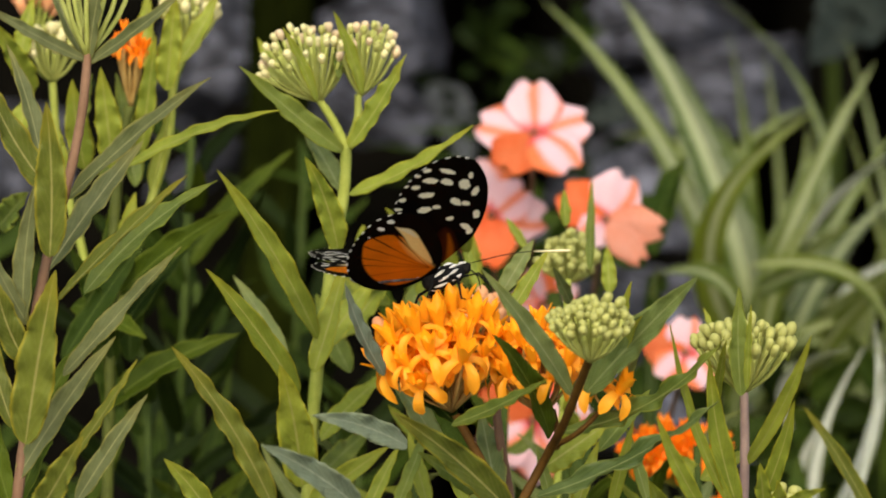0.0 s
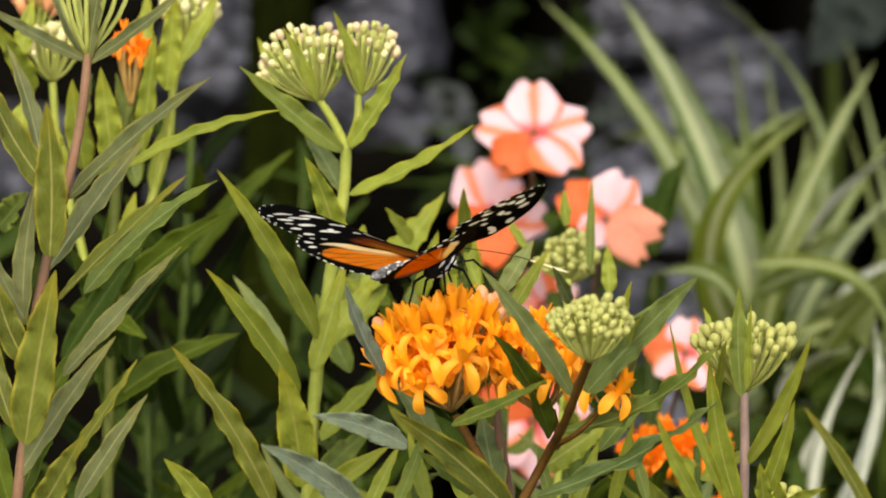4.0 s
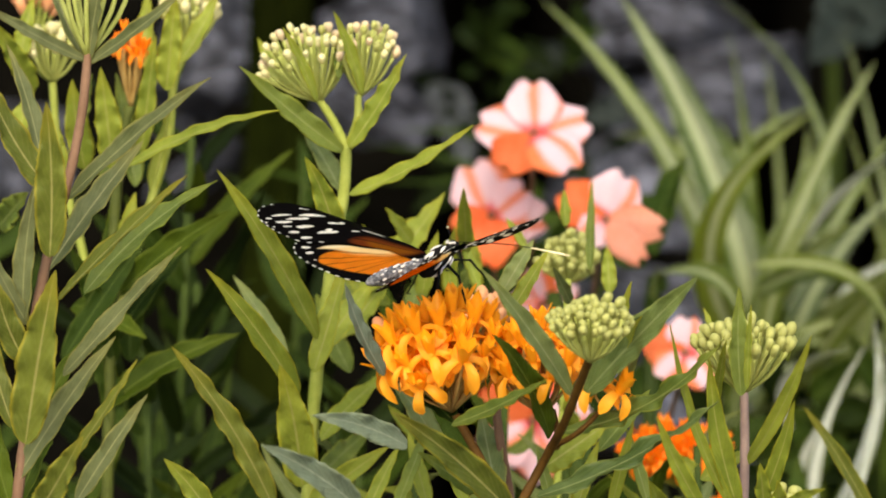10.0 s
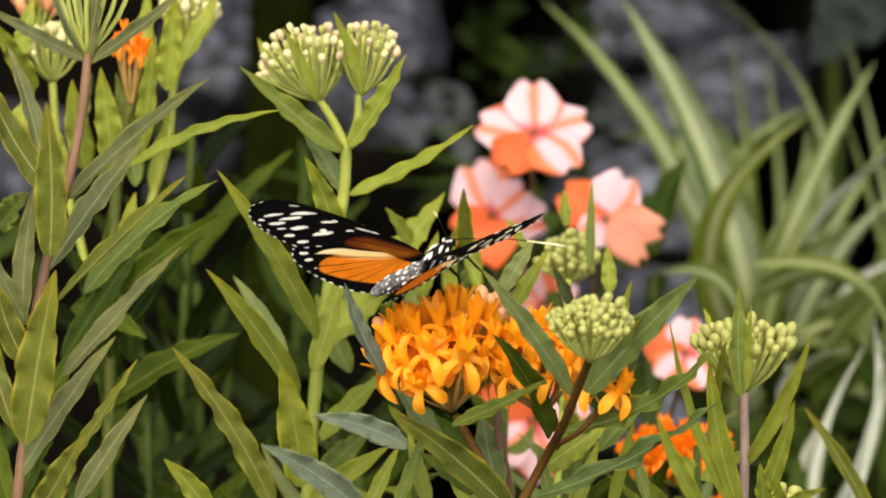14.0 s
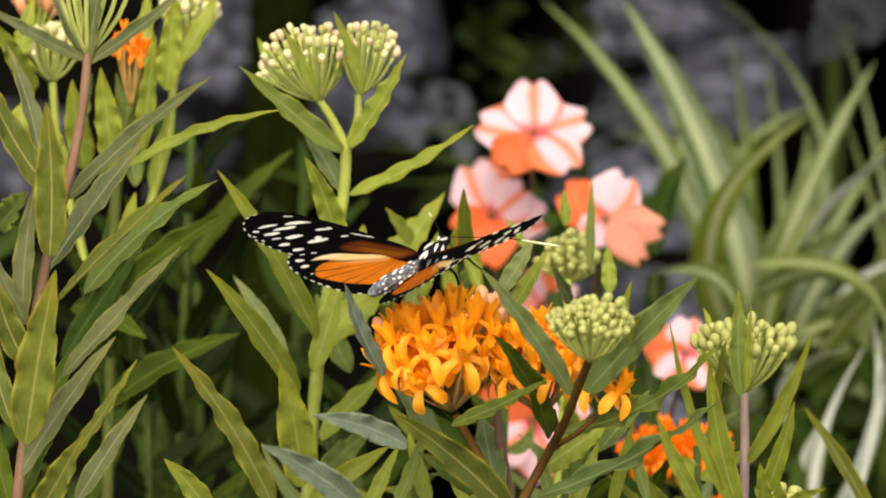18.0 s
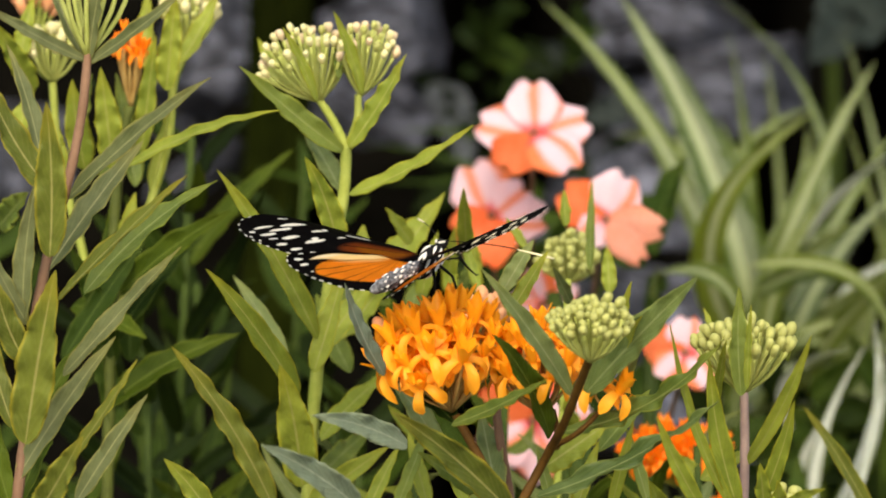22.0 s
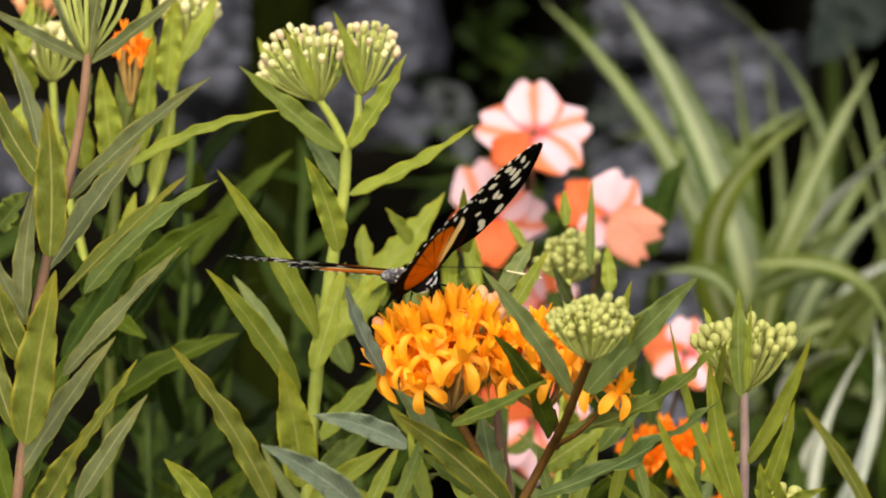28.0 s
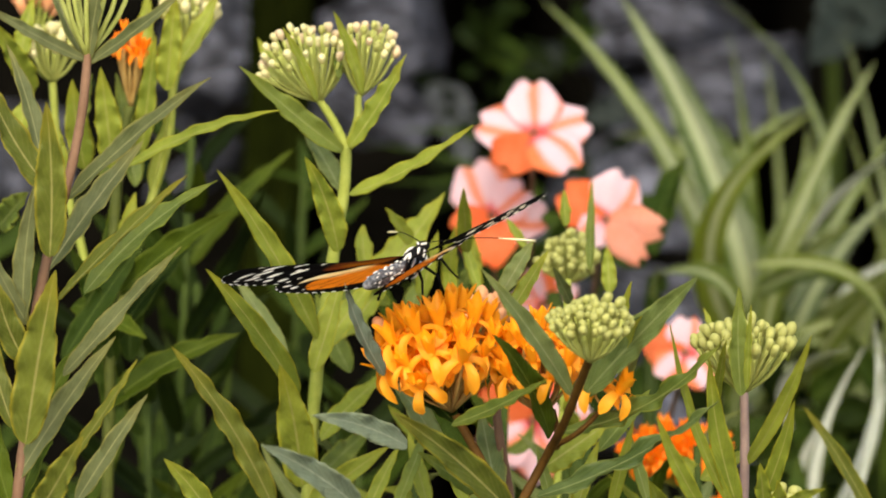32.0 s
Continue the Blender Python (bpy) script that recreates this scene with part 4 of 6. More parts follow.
leaf(c, (-0.0339, 1.0452, 0.8204), (-0.0255, 1.0492, 0.8490), 0.0074, -0.0003, -15, olive)
leaf(c, (-0.0326, 1.0559, 0.8246), (-0.0181, 1.0783, 0.8406), 0.0078, 0.0000, -10, olive)
leaf(c, (-0.0375, 1.0345, 0.8162), (-0.0604, 1.0193, 0.8517), 0.0078, -0.0012, 20, olive)
leaf(c, (-0.0413, 1.0651, 0.8185), (-0.0572, 1.0883, 0.8398), 0.0061, -0.0009, 10, grey)
leaf(c, (-0.0365, 1.0312, 0.7930), (-0.0416, 1.0159, 0.8276), 0.0119, -0.0009, 5, olive)
leaf(c, (-0.0441, 1.04, 0.7845), (-0.0701, 1.03, 0.8299), 0.0083, -0.0020, 20, moss, wave=0.2, crisp=0.14)
leaf(c, (-0.0588, 1.0104, 0.7884), (-0.0704, 1.0027, 0.8057), 0.0074, -0.0009, 20, olive)
leaf(c, (-0.0323, 1.0525, 0.8009), (-0.0122, 1.0946, 0.8131), 0.0073, 0.0015, -30, olive)
leaf(c, (-0.0222, 1.09, 0.8345), (0.0005, 1.11, 0.8598), 0.0109, -0.0012, -25, olive)
leaf(c, (-0.0061, 1.1, 0.8314), (-0.0014, 1.1, 0.8503), 0.0060, 0.0000, -10, olive)
leaf(c, (0.0009, 1.11, 0.8315), (0.0034, 1.1, 0.8518), 0.0053, 0.0000, -10, olive)
leaf(c, (0.0101, 1.12, 0.83), (0.0085, 1.12, 0.8467), 0.0050, 0.0003, -10, olive)
leaf(c, (0.0044, 1.12, 0.83), (0.0107, 1.12, 0.8415), 0.0047, 0.0000, -20, green)
leaf(c, (-0.0086, 1.09, 0.8485), (-0.0155, 1.08, 0.8594), 0.0052, 0.0000, 25, olive)
leaf(c, (-0.0066, 1.11, 0.8454), (-0.0133, 1.12, 0.8483), 0.0046, 0.0000, 30, olive)
leaf(c, (0.0065, 1.09, 0.846), (0.0054, 1.07, 0.8662), 0.0052, 0.0000, -10, olive)
leaf(c, (-0.0211, 1.1, 0.8393), (-0.0222, 1.11, 0.8508), 0.0064, 0.0005, 20, olive)
leaf(c, (-0.0228, 1.12, 0.8268), (-0.0133, 1.12, 0.8459), 0.0072, 0.0000, -20, green)
leaf(c, (-0.0281, 1.08, 0.8237), (-0.0146, 1.1, 0.8393), 0.0087, -0.0008, -20, olive)
leaf(c, (-0.0341, 1.0707, 0.7866), (-0.0194, 1.1022, 0.7947), 0.0077, 0.0006, -10, green)
leaf(c, (-0.0357, 1.0500, 0.7831), (-0.0139, 1.0425, 0.8013), 0.0074, 0.0006, -20, olive)
leaf(c, (-0.0254, 1.0945, 0.8119), (-0.0357, 1.1272, 0.8289), 0.0079, 0.0006, 0, green)
leaf(c, (-0.0212, 1.1153, 0.8163), (-0.0301, 1.1481, 0.8339), 0.0064, 0.0006, 10, green)
leaf(c, (-0.0135, 1.1357, 0.8178), (-0.0237, 1.1688, 0.8376), 0.0072, 0.0007, 20, deep)
leaf(c, (-0.0146, 1.0971, 0.8303), (-0.0269, 1.1080, 0.8362), 0.0053, 0.0006, 20, olive)
leaf(c, (-0.0296, 1.1361, 0.8210), (-0.0201, 1.1485, 0.8371), 0.0065, 0.0006, -20, green)
leaf(c, (-0.0105, 1.1559, 0.8179), (-0.0040, 1.1679, 0.8310), 0.0066, 0.0000, -10, green)
leaf(c, (0.0025, 1.0973, 0.8319), (0.0006, 1.1194, 0.8452), 0.0053, 0.0000, 10, olive)
leaf(c, (-0.0050, 1.0973, 0.8319), (-0.0099, 1.1289, 0.8415), 0.0053, 0.0000, 20, green)
leaf(c, (0.0095, 1.0977, 0.8349), (0.0053, 1.1096, 0.8477), 0.0044, 0.0000, 20, olive)

# ---- milkweed D: the flowering plant that the butterfly sits on ----
d = milkweed(((0.0134, 0.9736, 0.7420)[0], (0.0134, 0.9736, 0.7420)[1], 0), "flowering milkweed with a bright orange flower head and brown stems")
stem(d, [((0.0162, 0.9716, 0.7282)[0], 0.98, -0.02), ((0.0204, 0.9736, 0.7420)[0], 0.98, 0.5), (0.0169, 0.9810, 0.7946), (0.0120, 0.9823, 0.8042), (0.0071, 0.9836, 0.8132), (0.0031, 0.9846, 0.8202)], 0.0028, STEM_BROWN, "red-brown stem")
umbel(d, (0.0022, 0.9847, 0.8211), 26, (0.0152, 0.0145, 0.0246), 80, FLORETS, STEM_RUST, "floret", lean=(-0.12, 0, 1), seed=12, size=1.0, flat=0.42, stalk=0.00045)
umbel(d, (-0.0008, 0.9852, 0.8250), 8, (0.0133, 0.0133, 0.0133), 42, FLORETS_OPEN, STEM_RUST, "floret", lean=(-0.15, -0.55, 1), seed=13, size=1.02, stalk=0.00045, upright=0.3)
umbel(d, (0.0111, 1.0356, 0.8205), 13, (0.0104, 0.0086, 0.0175), 36, BUDS_PEACH, STEM_PALE, "flower_bud", lean=(0.05, 0, 1), seed=14, size=1.0, stalk=0.00045)
umbel(d, (-0.0095, 0.9862, 0.8316), 1, (0.0042, 0.0042, 0.0101), 5, BUDS_PEACH, STEM_GREEN, "flower_bud", lean=(-0.6, -0.1, 1), seed=15, size=0.85, stalk=0.00045)
stem(d, [((0.0174, 1.0028, 0.7343)[0], 1.0, 0.4), (0.0174, 1.0108, 0.7913), (0.0158, 1.0122, 0.8012), (0.0141, 1.0136, 0.8112), (0.0135, 1.0145, 0.8176)], 0.0029, STEM_PINK, "pale pinkish stem")
stem(d, [((0.0162, 0.9736, 0.7420)[0], 0.98, 0.45), (0.0181, 0.9714, 0.7987), (0.0236, 0.9729, 0.8089), (0.0293, 0.9550, 0.8242), (0.0325, 0.9417, 0.8361), (0.0344, 0.9300, 0.8440)], 0.0026, STEM_BROWN, "red-brown stem")
stem(d, [(0.0281, 0.9835, 0.8125), (0.0284, 0.9939, 0.8149), (0.0274, 0.9946, 0.8198)], 0.0020, STEM_BROWN, name="branch")
umbel(d, (0.0246, 0.9846, 0.8202), 24, (0.0122, 0.0112, 0.0218), 62, FLORETS, STEM_RUST, "floret", lean=(-0.12, 0, 1), seed=16, size=0.9, stalk=0.00045)
stem(d, [(0.0262, 0.9730, 0.8140), (0.0330, 0.9680, 0.8190), (0.0392, 0.9670, 0.8255)], 0.0016, STEM_BROWN, name="branch")
umbel(d, (0.0390, 0.9670, 0.8255), 2, (0.0050, 0.0040, 0.0050), 60, FLORETS_OPEN, STEM_RUST, "floret", lean=(0.2, -0.5, 1), seed=17, size=0.95, stalk=0.00045)
umbel(d, (0.0344, 0.9296, 0.8429), 140, (0.0096, 0.0090, 0.0138), 72, BUDS_GREEN, STEM_PALE, "flower_bud", seed=18, size=0.74, jitter=0.30, stalk=0.0005, flat=0.35)
umbel(d, (0.0352, 1.1276, 0.8320), 70, (0.0078, 0.0073, 0.0128), 76, BUDS_GREEN, STEM_PALE, "flower_bud", seed=19, size=0.85, jitter=0.24, stalk=0.0005)
stem(d, [((0.0275, 1.0904, 0.7110)[0], 1.08, 0.4), (0.0314, 1.0995, 0.7761), (0.0338, 1.1045, 0.8117), (0.0346, 1.1079, 0.8358)], 0.0025, STEM_GREEN)
leaf(d, (0.0312, 0.9655, 0.8285), (0.0088, 0.9451, 0.8627), 0.0065, -0.0008, 25, grey)
leaf(d, (0.0344, 0.9655, 0.8285), (0.0603, 0.9448, 0.8606), 0.0100, 0.0005, -25, bottle, crisp=0.12)
leaf(d, (0.0022, 0.9744, 0.8196), (0.0247, 0.9463, 0.8357), 0.0049, -0.0008, -40, green)
leaf(d, (0.0263, 0.9838, 0.8146), (0.0119, 0.9577, 0.8447), 0.0083, -0.0019, 35, deep)
leaf(d, (0.0039, 0.9842, 0.8174), (-0.0133, 0.9959, 0.8288), 0.0073, -0.0006, 40, dark)
leaf(d, (0.0285, 0.9741, 0.8178), (0.0675, 0.9576, 0.8437), 0.0062, -0.0047, -40, green, wave=0.3, crisp=0.25)
leaf(d, (0.0230, 0.9719, 0.8021), (0.0661, 0.9555, 0.8289), 0.0064, -0.0025, -45, bottle, wave=0.3, crisp=0.25)
leaf(d, (0.0164, 0.9517, 0.8021), (-0.0120, 0.9158, 0.8336), 0.0093, -0.0013, 15, moss)
leaf(d, (-0.0087, 0.9540, 0.8182), (-0.0306, 0.9304, 0.8300), 0.0072, -0.0013, 15, frost, crisp=0.12)
leaf(d, (-0.0193, 0.9420, 0.8048), (-0.0418, 0.9147, 0.8259), 0.0084, -0.0013, 10, frost, crisp=0.16)
leaf(d, (-0.0144, 0.9761, 0.8315), (-0.0239, 0.9742, 0.8546), 0.0056, 0.0011, 35, slate_leaf)
leaf(d, (-0.0006, 1.0030, 0.8074), (-0.0137, 1.0252, 0.8223), 0.0069, -0.0009, 20, grey)
leaf(d, (0.0148, 1.0085, 0.8469), (0.0229, 1.0104, 0.8604), 0.0060, 0.0000, -20, grey)
leaf(d, (0.0162, 0.9880, 0.8444), (0.0260, 0.9902, 0.8604), 0.0050, 0.0000, -20, olive)
leaf(d, (0.0313, 0.9785, 0.8487), (0.0263, 0.9600, 0.8608), 0.0038, 0.0000, 20, grey)
leaf(d, (0.0437, 0.9771, 0.8391), (0.0457, 0.9694, 0.8559), 0.0036, 0.0006, -20, olive)
leaf(d, (0.0426, 0.9665, 0.8353), (0.0471, 0.9484, 0.8506), 0.0033, 0.0005, -40, olive)
leaf(d, (0.0332, 1.0902, 0.8531), (0.0329, 1.0915, 0.8629), 0.0037, 0.0000, 20, olive)
leaf(d, (0.0408, 1.1083, 0.8381), (0.0413, 1.1118, 0.8632), 0.0034, 0.0000, -20, green)
leaf(d, (0.0452, 1.0876, 0.8349), (0.0446, 1.0894, 0.8477), 0.0052, 0.0000, 10, olive)
leaf(d, (0.0228, 1.1091, 0.8443), (0.0174, 1.1103, 0.8528), 0.0034, 0.0000, 20, olive)
leaf(d, (0.0409, 0.9750, 0.8240), (0.0496, 0.9580, 0.8470), 0.0041, 0.0000, -30, grey)
leaf(d, (0.0137, 1.0014, 0.7961), (0.0096, 1.0240, 0.8137), 0.0086, 0.0000, 10, grey)
leaf(d, (0.0393, 1.0030, 0.8074), (0.0532, 1.0248, 0.8194), 0.0058, 0.0000, -20, green)
leaf(d, (0.0258, 1.0318, 0.7974), (0.0449, 1.0337, 0.8104), 0.0103, 0.0000, -20, olive)
leaf(d, (0.0077, 0.9721, 0.8035), (-0.0059, 0.9440, 0.8187), 0.0054, 0.0000, 20, green)
leaf(d, (-0.0035, 1.0205, 0.7885), (-0.0092, 1.0430, 0.8050), 0.0053, 0.0000, 10, olive)
leaf(d, (-0.0121, 1.0107, 0.7905), (-0.0032, 1.0335, 0.8093), 0.0046, 0.0000, -20, green)
leaf(d, (0.0066, 1.0107, 0.7905), (-0.0003, 1.0331, 0.8061), 0.0044, 0.0006, 20, olive)
leaf(d, (-0.0195, 1.0205, 0.7885), (-0.0113, 1.0228, 0.8051), 0.0049, 0.0000, -20, olive)
leaf(d, (0.0418, 0.9911, 0.7946), (0.0472, 0.9844, 0.8188), 0.0039, 0.0000, -10, olive)
leaf(d, (0.0521, 1.0009, 0.7926), (0.0466, 1.0137, 0.8119), 0.0043, 0.0000, 20, green)
leaf(d, (0.0336, 1.0009, 0.7926), (0.0393, 1.0034, 0.8102), 0.0046, 0.0000, -20, olive)
leaf(d, (0.0282, 1.0107, 0.7905), (0.0241, 1.0228, 0.8051), 0.0043, 0.0000, 10, green)

# ---- milkweed E: the single head of buds on a mauve stem ----
e = milkweed(((0.0761, 0.9930, 0.7368)[0], (0.0761, 0.9930, 0.7368)[1], 0), "slim milkweed with one green bud head on a mauve stem")
stem(e, [((0.0761, 0.9911, 0.7227)[0], 1.0, -0.02), ((0.0761, 0.9930, 0.7368)[0], 1.0, 0.5), (0.0758, 1.0010, 0.7933), (0.0761, 1.0034, 0.8102), (0.0759, 1.0051, 0.8229)], 0.0030, STEM_MAUVE, "mauve stem")
umbel(e, (0.0759, 1.0050, 0.8222), 64, (0.0128, 0.0105, 0.0156), 68, BUDS_PALE, STEM_PALE, "flower_bud", seed=20, size=1.05, flat=0.5, jitter=0.10, stalk=0.00048)
leaf(e, (0.0730, 0.9754, 0.8267), (0.0721, 0.9741, 0.8538), 0.0062, 0.0006, 10, green)
leaf(e, (0.0740, 0.9706, 0.8290), (0.0747, 0.9686, 0.8502), 0.0023, 0.0000, -30, olive)
leaf(e, (0.0711, 1.0160, 0.8283), (0.0670, 1.0278, 0.8403), 0.0035, 0.0000, 40, olive)
leaf(e, (0.0879, 1.0160, 0.8283), (0.0883, 1.0174, 0.8383), 0.0026, 0.0000, -40, olive)
leaf(e, (0.0724, 0.9812, 0.7959), (0.0545, 0.9580, 0.8469), 0.0038, 0.0025, 25, olive)
leaf(e, (0.0729, 0.9813, 0.7973), (0.0645, 0.9668, 0.8373), 0.0069, 0.0014, 10, olive)
leaf(e, (0.0685, 1.0045, 0.8187), (0.0701, 0.9872, 0.8388), 0.0031, 0.0000, -20, olive)
leaf(e, (0.0767, 1.0025, 0.8043), (0.0902, 0.9775, 0.8415), 0.0048, -0.0014, -15, olive)
leaf(e, (0.0784, 0.9814, 0.7980), (0.0852, 0.9654, 0.8274), 0.0055, -0.0008, -10, olive)
leaf(e, (0.0778, 0.9617, 0.8014), (0.0760, 0.9534, 0.8141), 0.0049, 0.0000, 5, olive)
leaf(e, (0.0816, 0.9616, 0.8007), (0.0802, 0.9528, 0.8101), 0.0046, 0.0000, 5, olive)
leaf(e, (0.0830, 0.9617, 0.8014), (0.0907, 0.9427, 0.8100), 0.0035, 0.0008, -20, olive)
leaf(e, (0.0631, 0.9616, 0.8007), (0.0507, 0.9451, 0.8270), 0.0049, 0.0008, 10, olive)
leaf(e, (0.0556, 0.9613, 0.7987), (0.0488, 0.9430, 0.8121), 0.0054, 0.0005, 10, olive)
leaf(e, (0.0656, 1.0118, 0.7984), (0.0800, 1.0130, 0.8069), 0.0052, 0.0000, -20, olive)
leaf(e, (0.1169, 1.0791, 0.7740), (0.0960, 1.0637, 0.8083), 0.0054, -0.0009, 20, moss)
umbel(e, (0.0845, 0.9704, 0.7911), 20, (0.0055, 0.0055, 0.0118), 75, BUDS_GREEN, STEM_GREEN, "flower_bud", seed=22, size=1.1, stalk=0.0005)

# ---- milkweed F: low orange heads farther back ----
ff = milkweed(((0.0682, 1.1293, 0.7007)[0], (0.0682, 1.1293, 0.7007)[1], 0), "low milkweed with deep orange flower heads")
stem(ff, [((0.0674, 1.1293, 0.7007)[0], 1.12, -0.02), ((0.0674, 1.1316, 0.7168)[0], 1.12, 0.5), (0.0674, 1.1370, 0.7553), (0.0674, 1.1388, 0.7681)], 0.0029, STEM_GREEN)
umbel(ff, (0.0668, 1.1393, 0.7713), 42, (0.0145, 0.0117, 0.0140), 80, FLORETS_DEEP, STEM_GREEN, "floret", seed=24, size=0.76, flat=0.5, stalk=0.0005)
stem(ff, [(0.0666, 1.1361, 0.7489), (0.0723, 1.1363, 0.7505), (0.0775, 1.1370, 0.7553)], 0.0023, STEM_GREEN, name="branch")
umbel(ff, (0.0775, 1.1368, 0.7537), 18, (0.0089, 0.0089, 0.0138), 80, FLORETS_DEEP, STEM_GREEN, "floret", seed=25, size=0.6, stalk=0.0005)


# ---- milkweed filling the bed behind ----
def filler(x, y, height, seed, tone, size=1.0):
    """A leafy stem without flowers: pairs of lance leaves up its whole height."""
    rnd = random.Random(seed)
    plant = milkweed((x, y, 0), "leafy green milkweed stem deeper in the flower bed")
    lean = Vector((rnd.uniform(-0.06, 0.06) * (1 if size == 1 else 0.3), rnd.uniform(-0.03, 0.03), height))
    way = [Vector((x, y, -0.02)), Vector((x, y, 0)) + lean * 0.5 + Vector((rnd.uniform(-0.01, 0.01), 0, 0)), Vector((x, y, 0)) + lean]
    stem(plant, way, 0.0032, STEM_SHADED)
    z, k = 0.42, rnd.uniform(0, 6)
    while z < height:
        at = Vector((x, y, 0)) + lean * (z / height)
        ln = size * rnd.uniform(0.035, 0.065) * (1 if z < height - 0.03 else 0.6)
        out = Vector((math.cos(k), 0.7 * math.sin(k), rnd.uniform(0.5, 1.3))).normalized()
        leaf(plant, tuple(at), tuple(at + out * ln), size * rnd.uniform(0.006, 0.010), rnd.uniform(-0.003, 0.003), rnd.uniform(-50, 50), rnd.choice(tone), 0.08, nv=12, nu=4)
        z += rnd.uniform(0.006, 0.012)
        k += 2.4
    return plant


# shade at the left and towards the back is painted into the leaf tones
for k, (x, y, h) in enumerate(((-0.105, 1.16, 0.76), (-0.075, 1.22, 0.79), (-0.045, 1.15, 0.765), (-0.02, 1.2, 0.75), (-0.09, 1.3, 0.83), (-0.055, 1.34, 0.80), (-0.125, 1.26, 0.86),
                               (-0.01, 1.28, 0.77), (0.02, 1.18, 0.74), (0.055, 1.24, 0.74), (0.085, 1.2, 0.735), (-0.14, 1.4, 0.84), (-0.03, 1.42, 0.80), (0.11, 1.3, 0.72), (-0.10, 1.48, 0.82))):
    filler(x, y, h, 40 + k, (dark, full_shade, deep, full_shade) if y < 1.27 and x < -0.04 else (deep, dark, deep, green) if y < 1.25 else (dark, full_shade, dark))

for k, (x, y, h) in enumerate(((-0.022, 1.10, 0.80), (-0.008, 1.07, 0.79), (0.006, 1.09, 0.80), (0.018, 1.12, 0.805), (0.032, 1.08, 0.795), (0.045, 1.10, 0.80), (0.06, 1.13, 0.79), (0.07, 1.09, 0.785))):
    filler(x, y, h, 80 + k, (green, olive, deep, grey), 0.55)
# ---- the butterfly ----
import functools

# its own space: x forwards, y to its left, z up; the wings are hinged at the thorax
def wing_sheet(outline, paint, side, name, parent, rounds=150, spans=250, camber=0.02):
    """A wing as two close sheets with a rim, cut to a smooth outline given in (forward, span), in millimetres. paint(c, s)
    gives the colour of the scales at a spot, given also its way from the edge and along it."""
    line = smooth_line([(c, s, 0) for c, s in outline] + [(*outline[0], 0)], 12)[:-1]
    span = np.array([p.y for p in line])
    fwd = np.array([p.x for p in line])
    top = int(np.argmax(span))
    lo = int(np.argmin(span))
    # leading and trailing edges as functions of the share along the outline from root to tip
    idx = [(lo + k) % len(line) for k in range(len(line))]
    cut = idx.index(top)
    lead, trail = idx[:cut + 1], idx[cut:] + [idx[0]]
    trail = trail[::-1]

    def edge(ids):
        c, s = fwd[ids], span[ids]
        d = np.concatenate([[0], np.cumsum(np.hypot(np.diff(c), np.diff(s)))])
        u = np.linspace(0, 1, spans + 1)
        return np.interp(u, d / d[-1], c), np.interp(u, d / d[-1], s)

    c0, s0 = edge(lead)
    c1, s1 = edge(trail)
    v = np.linspace(0, 1, rounds + 1)[None, :]
    C = c0[:, None] * (1 - v) + c1[:, None] * v
    S = s0[:, None] * (1 - v) + s1[:, None] * v
    Z = camber * S * (1 - S / span.max()) * 0.6 + 0.10 * np.sin(C * 1.3) * np.clip(S / 10, 0, 1) * 0.6 - 0.17 * np.clip(C + 2, 0, None) ** 1.3 * np.clip(S / 15, 0, 1)
    co, faces, colour = [], [], []
    n, m = spans + 1, rounds + 1
    ring = np.stack([fwd, span], 1)
    arc = np.concatenate([[0], np.cumsum(np.hypot(np.diff(fwd), np.diff(span)))])
    gap = np.hypot(C.ravel()[:, None] - ring[None, :, 0], S.ravel()[:, None] - ring[None, :, 1])
    near = np.argmin(gap, 1)
    col = paint(C.ravel(), S.ravel(), gap[np.arange(len(near)), near], arc[near])
    for lift in (0.05, -0.05):
        co.append(np.stack([C.ravel(), side * S.ravel(), Z.ravel() + lift], 1) * 0.001)
        colour.append(col)
    g = np.arange(n * m).reshape(n, m)
    q = np.stack([g[:-1, :-1], g[1:, :-1], g[1:, 1:], g[:-1, 1:]], -1).reshape(-1, 4)
    if side > 0:
        q = q[:, ::-1]
    faces = np.concatenate([q, q[:, ::-1] + n * m])
    rim = []
    for a_, b_ in list(zip(g[0, :-1], g[0, 1:])) + list(zip(g[-1, :-1], g[-1, 1:])) + list(zip(g[:-1, 0], g[1:, 0])) + list(zip(g[:-1, -1], g[1:, -1])):
        rim.append((a_, b_, b_ + n * m, a_ + n * m))
    faces = np.concatenate([faces, np.array(rim)])
    me = bpy.data.meshes.new(name)
    me.from_pydata(np.concatenate(co).tolist(), [], faces.tolist())
    layer = me.attributes.new("scales", "FLOAT_COLOR", "POINT")
    layer.data.foreach_set("color", np.concatenate([np.concatenate(colour), np.ones((2 * n * m, 1))], 1).astype(np.float32).ravel())
    me.polygons.foreach_set("use_smooth", [True] * len(me.polygons))
    me.materials.append(WING)
    ob = new(name, me)
    ob.parent = parent
    return ob


def wing_material():
    m, t, p = material("wing_scales")
    at = t.nodes.new("ShaderNodeAttribute")
    at.attribute_name = "scales"
    c = mixed(t, 0.2, at.outputs["Color"], ramp(t, grain(t, 2500.0, 3.0), [(0.3, (0.55, 0.55, 0.55)), (0.7, (1.1, 1.1, 1.1))]), "MULTIPLY")
    t.links.new(c, p.inputs["Base Color"])
    p.inputs["Roughness"].default_value = 0.55
    p.inputs["Specular IOR Level"].default_value = 0.04
    bump(t, p, grain(t, 3000.0), 0.3, 0.0001)
    thin(t, p, c, 0.7)
    return m


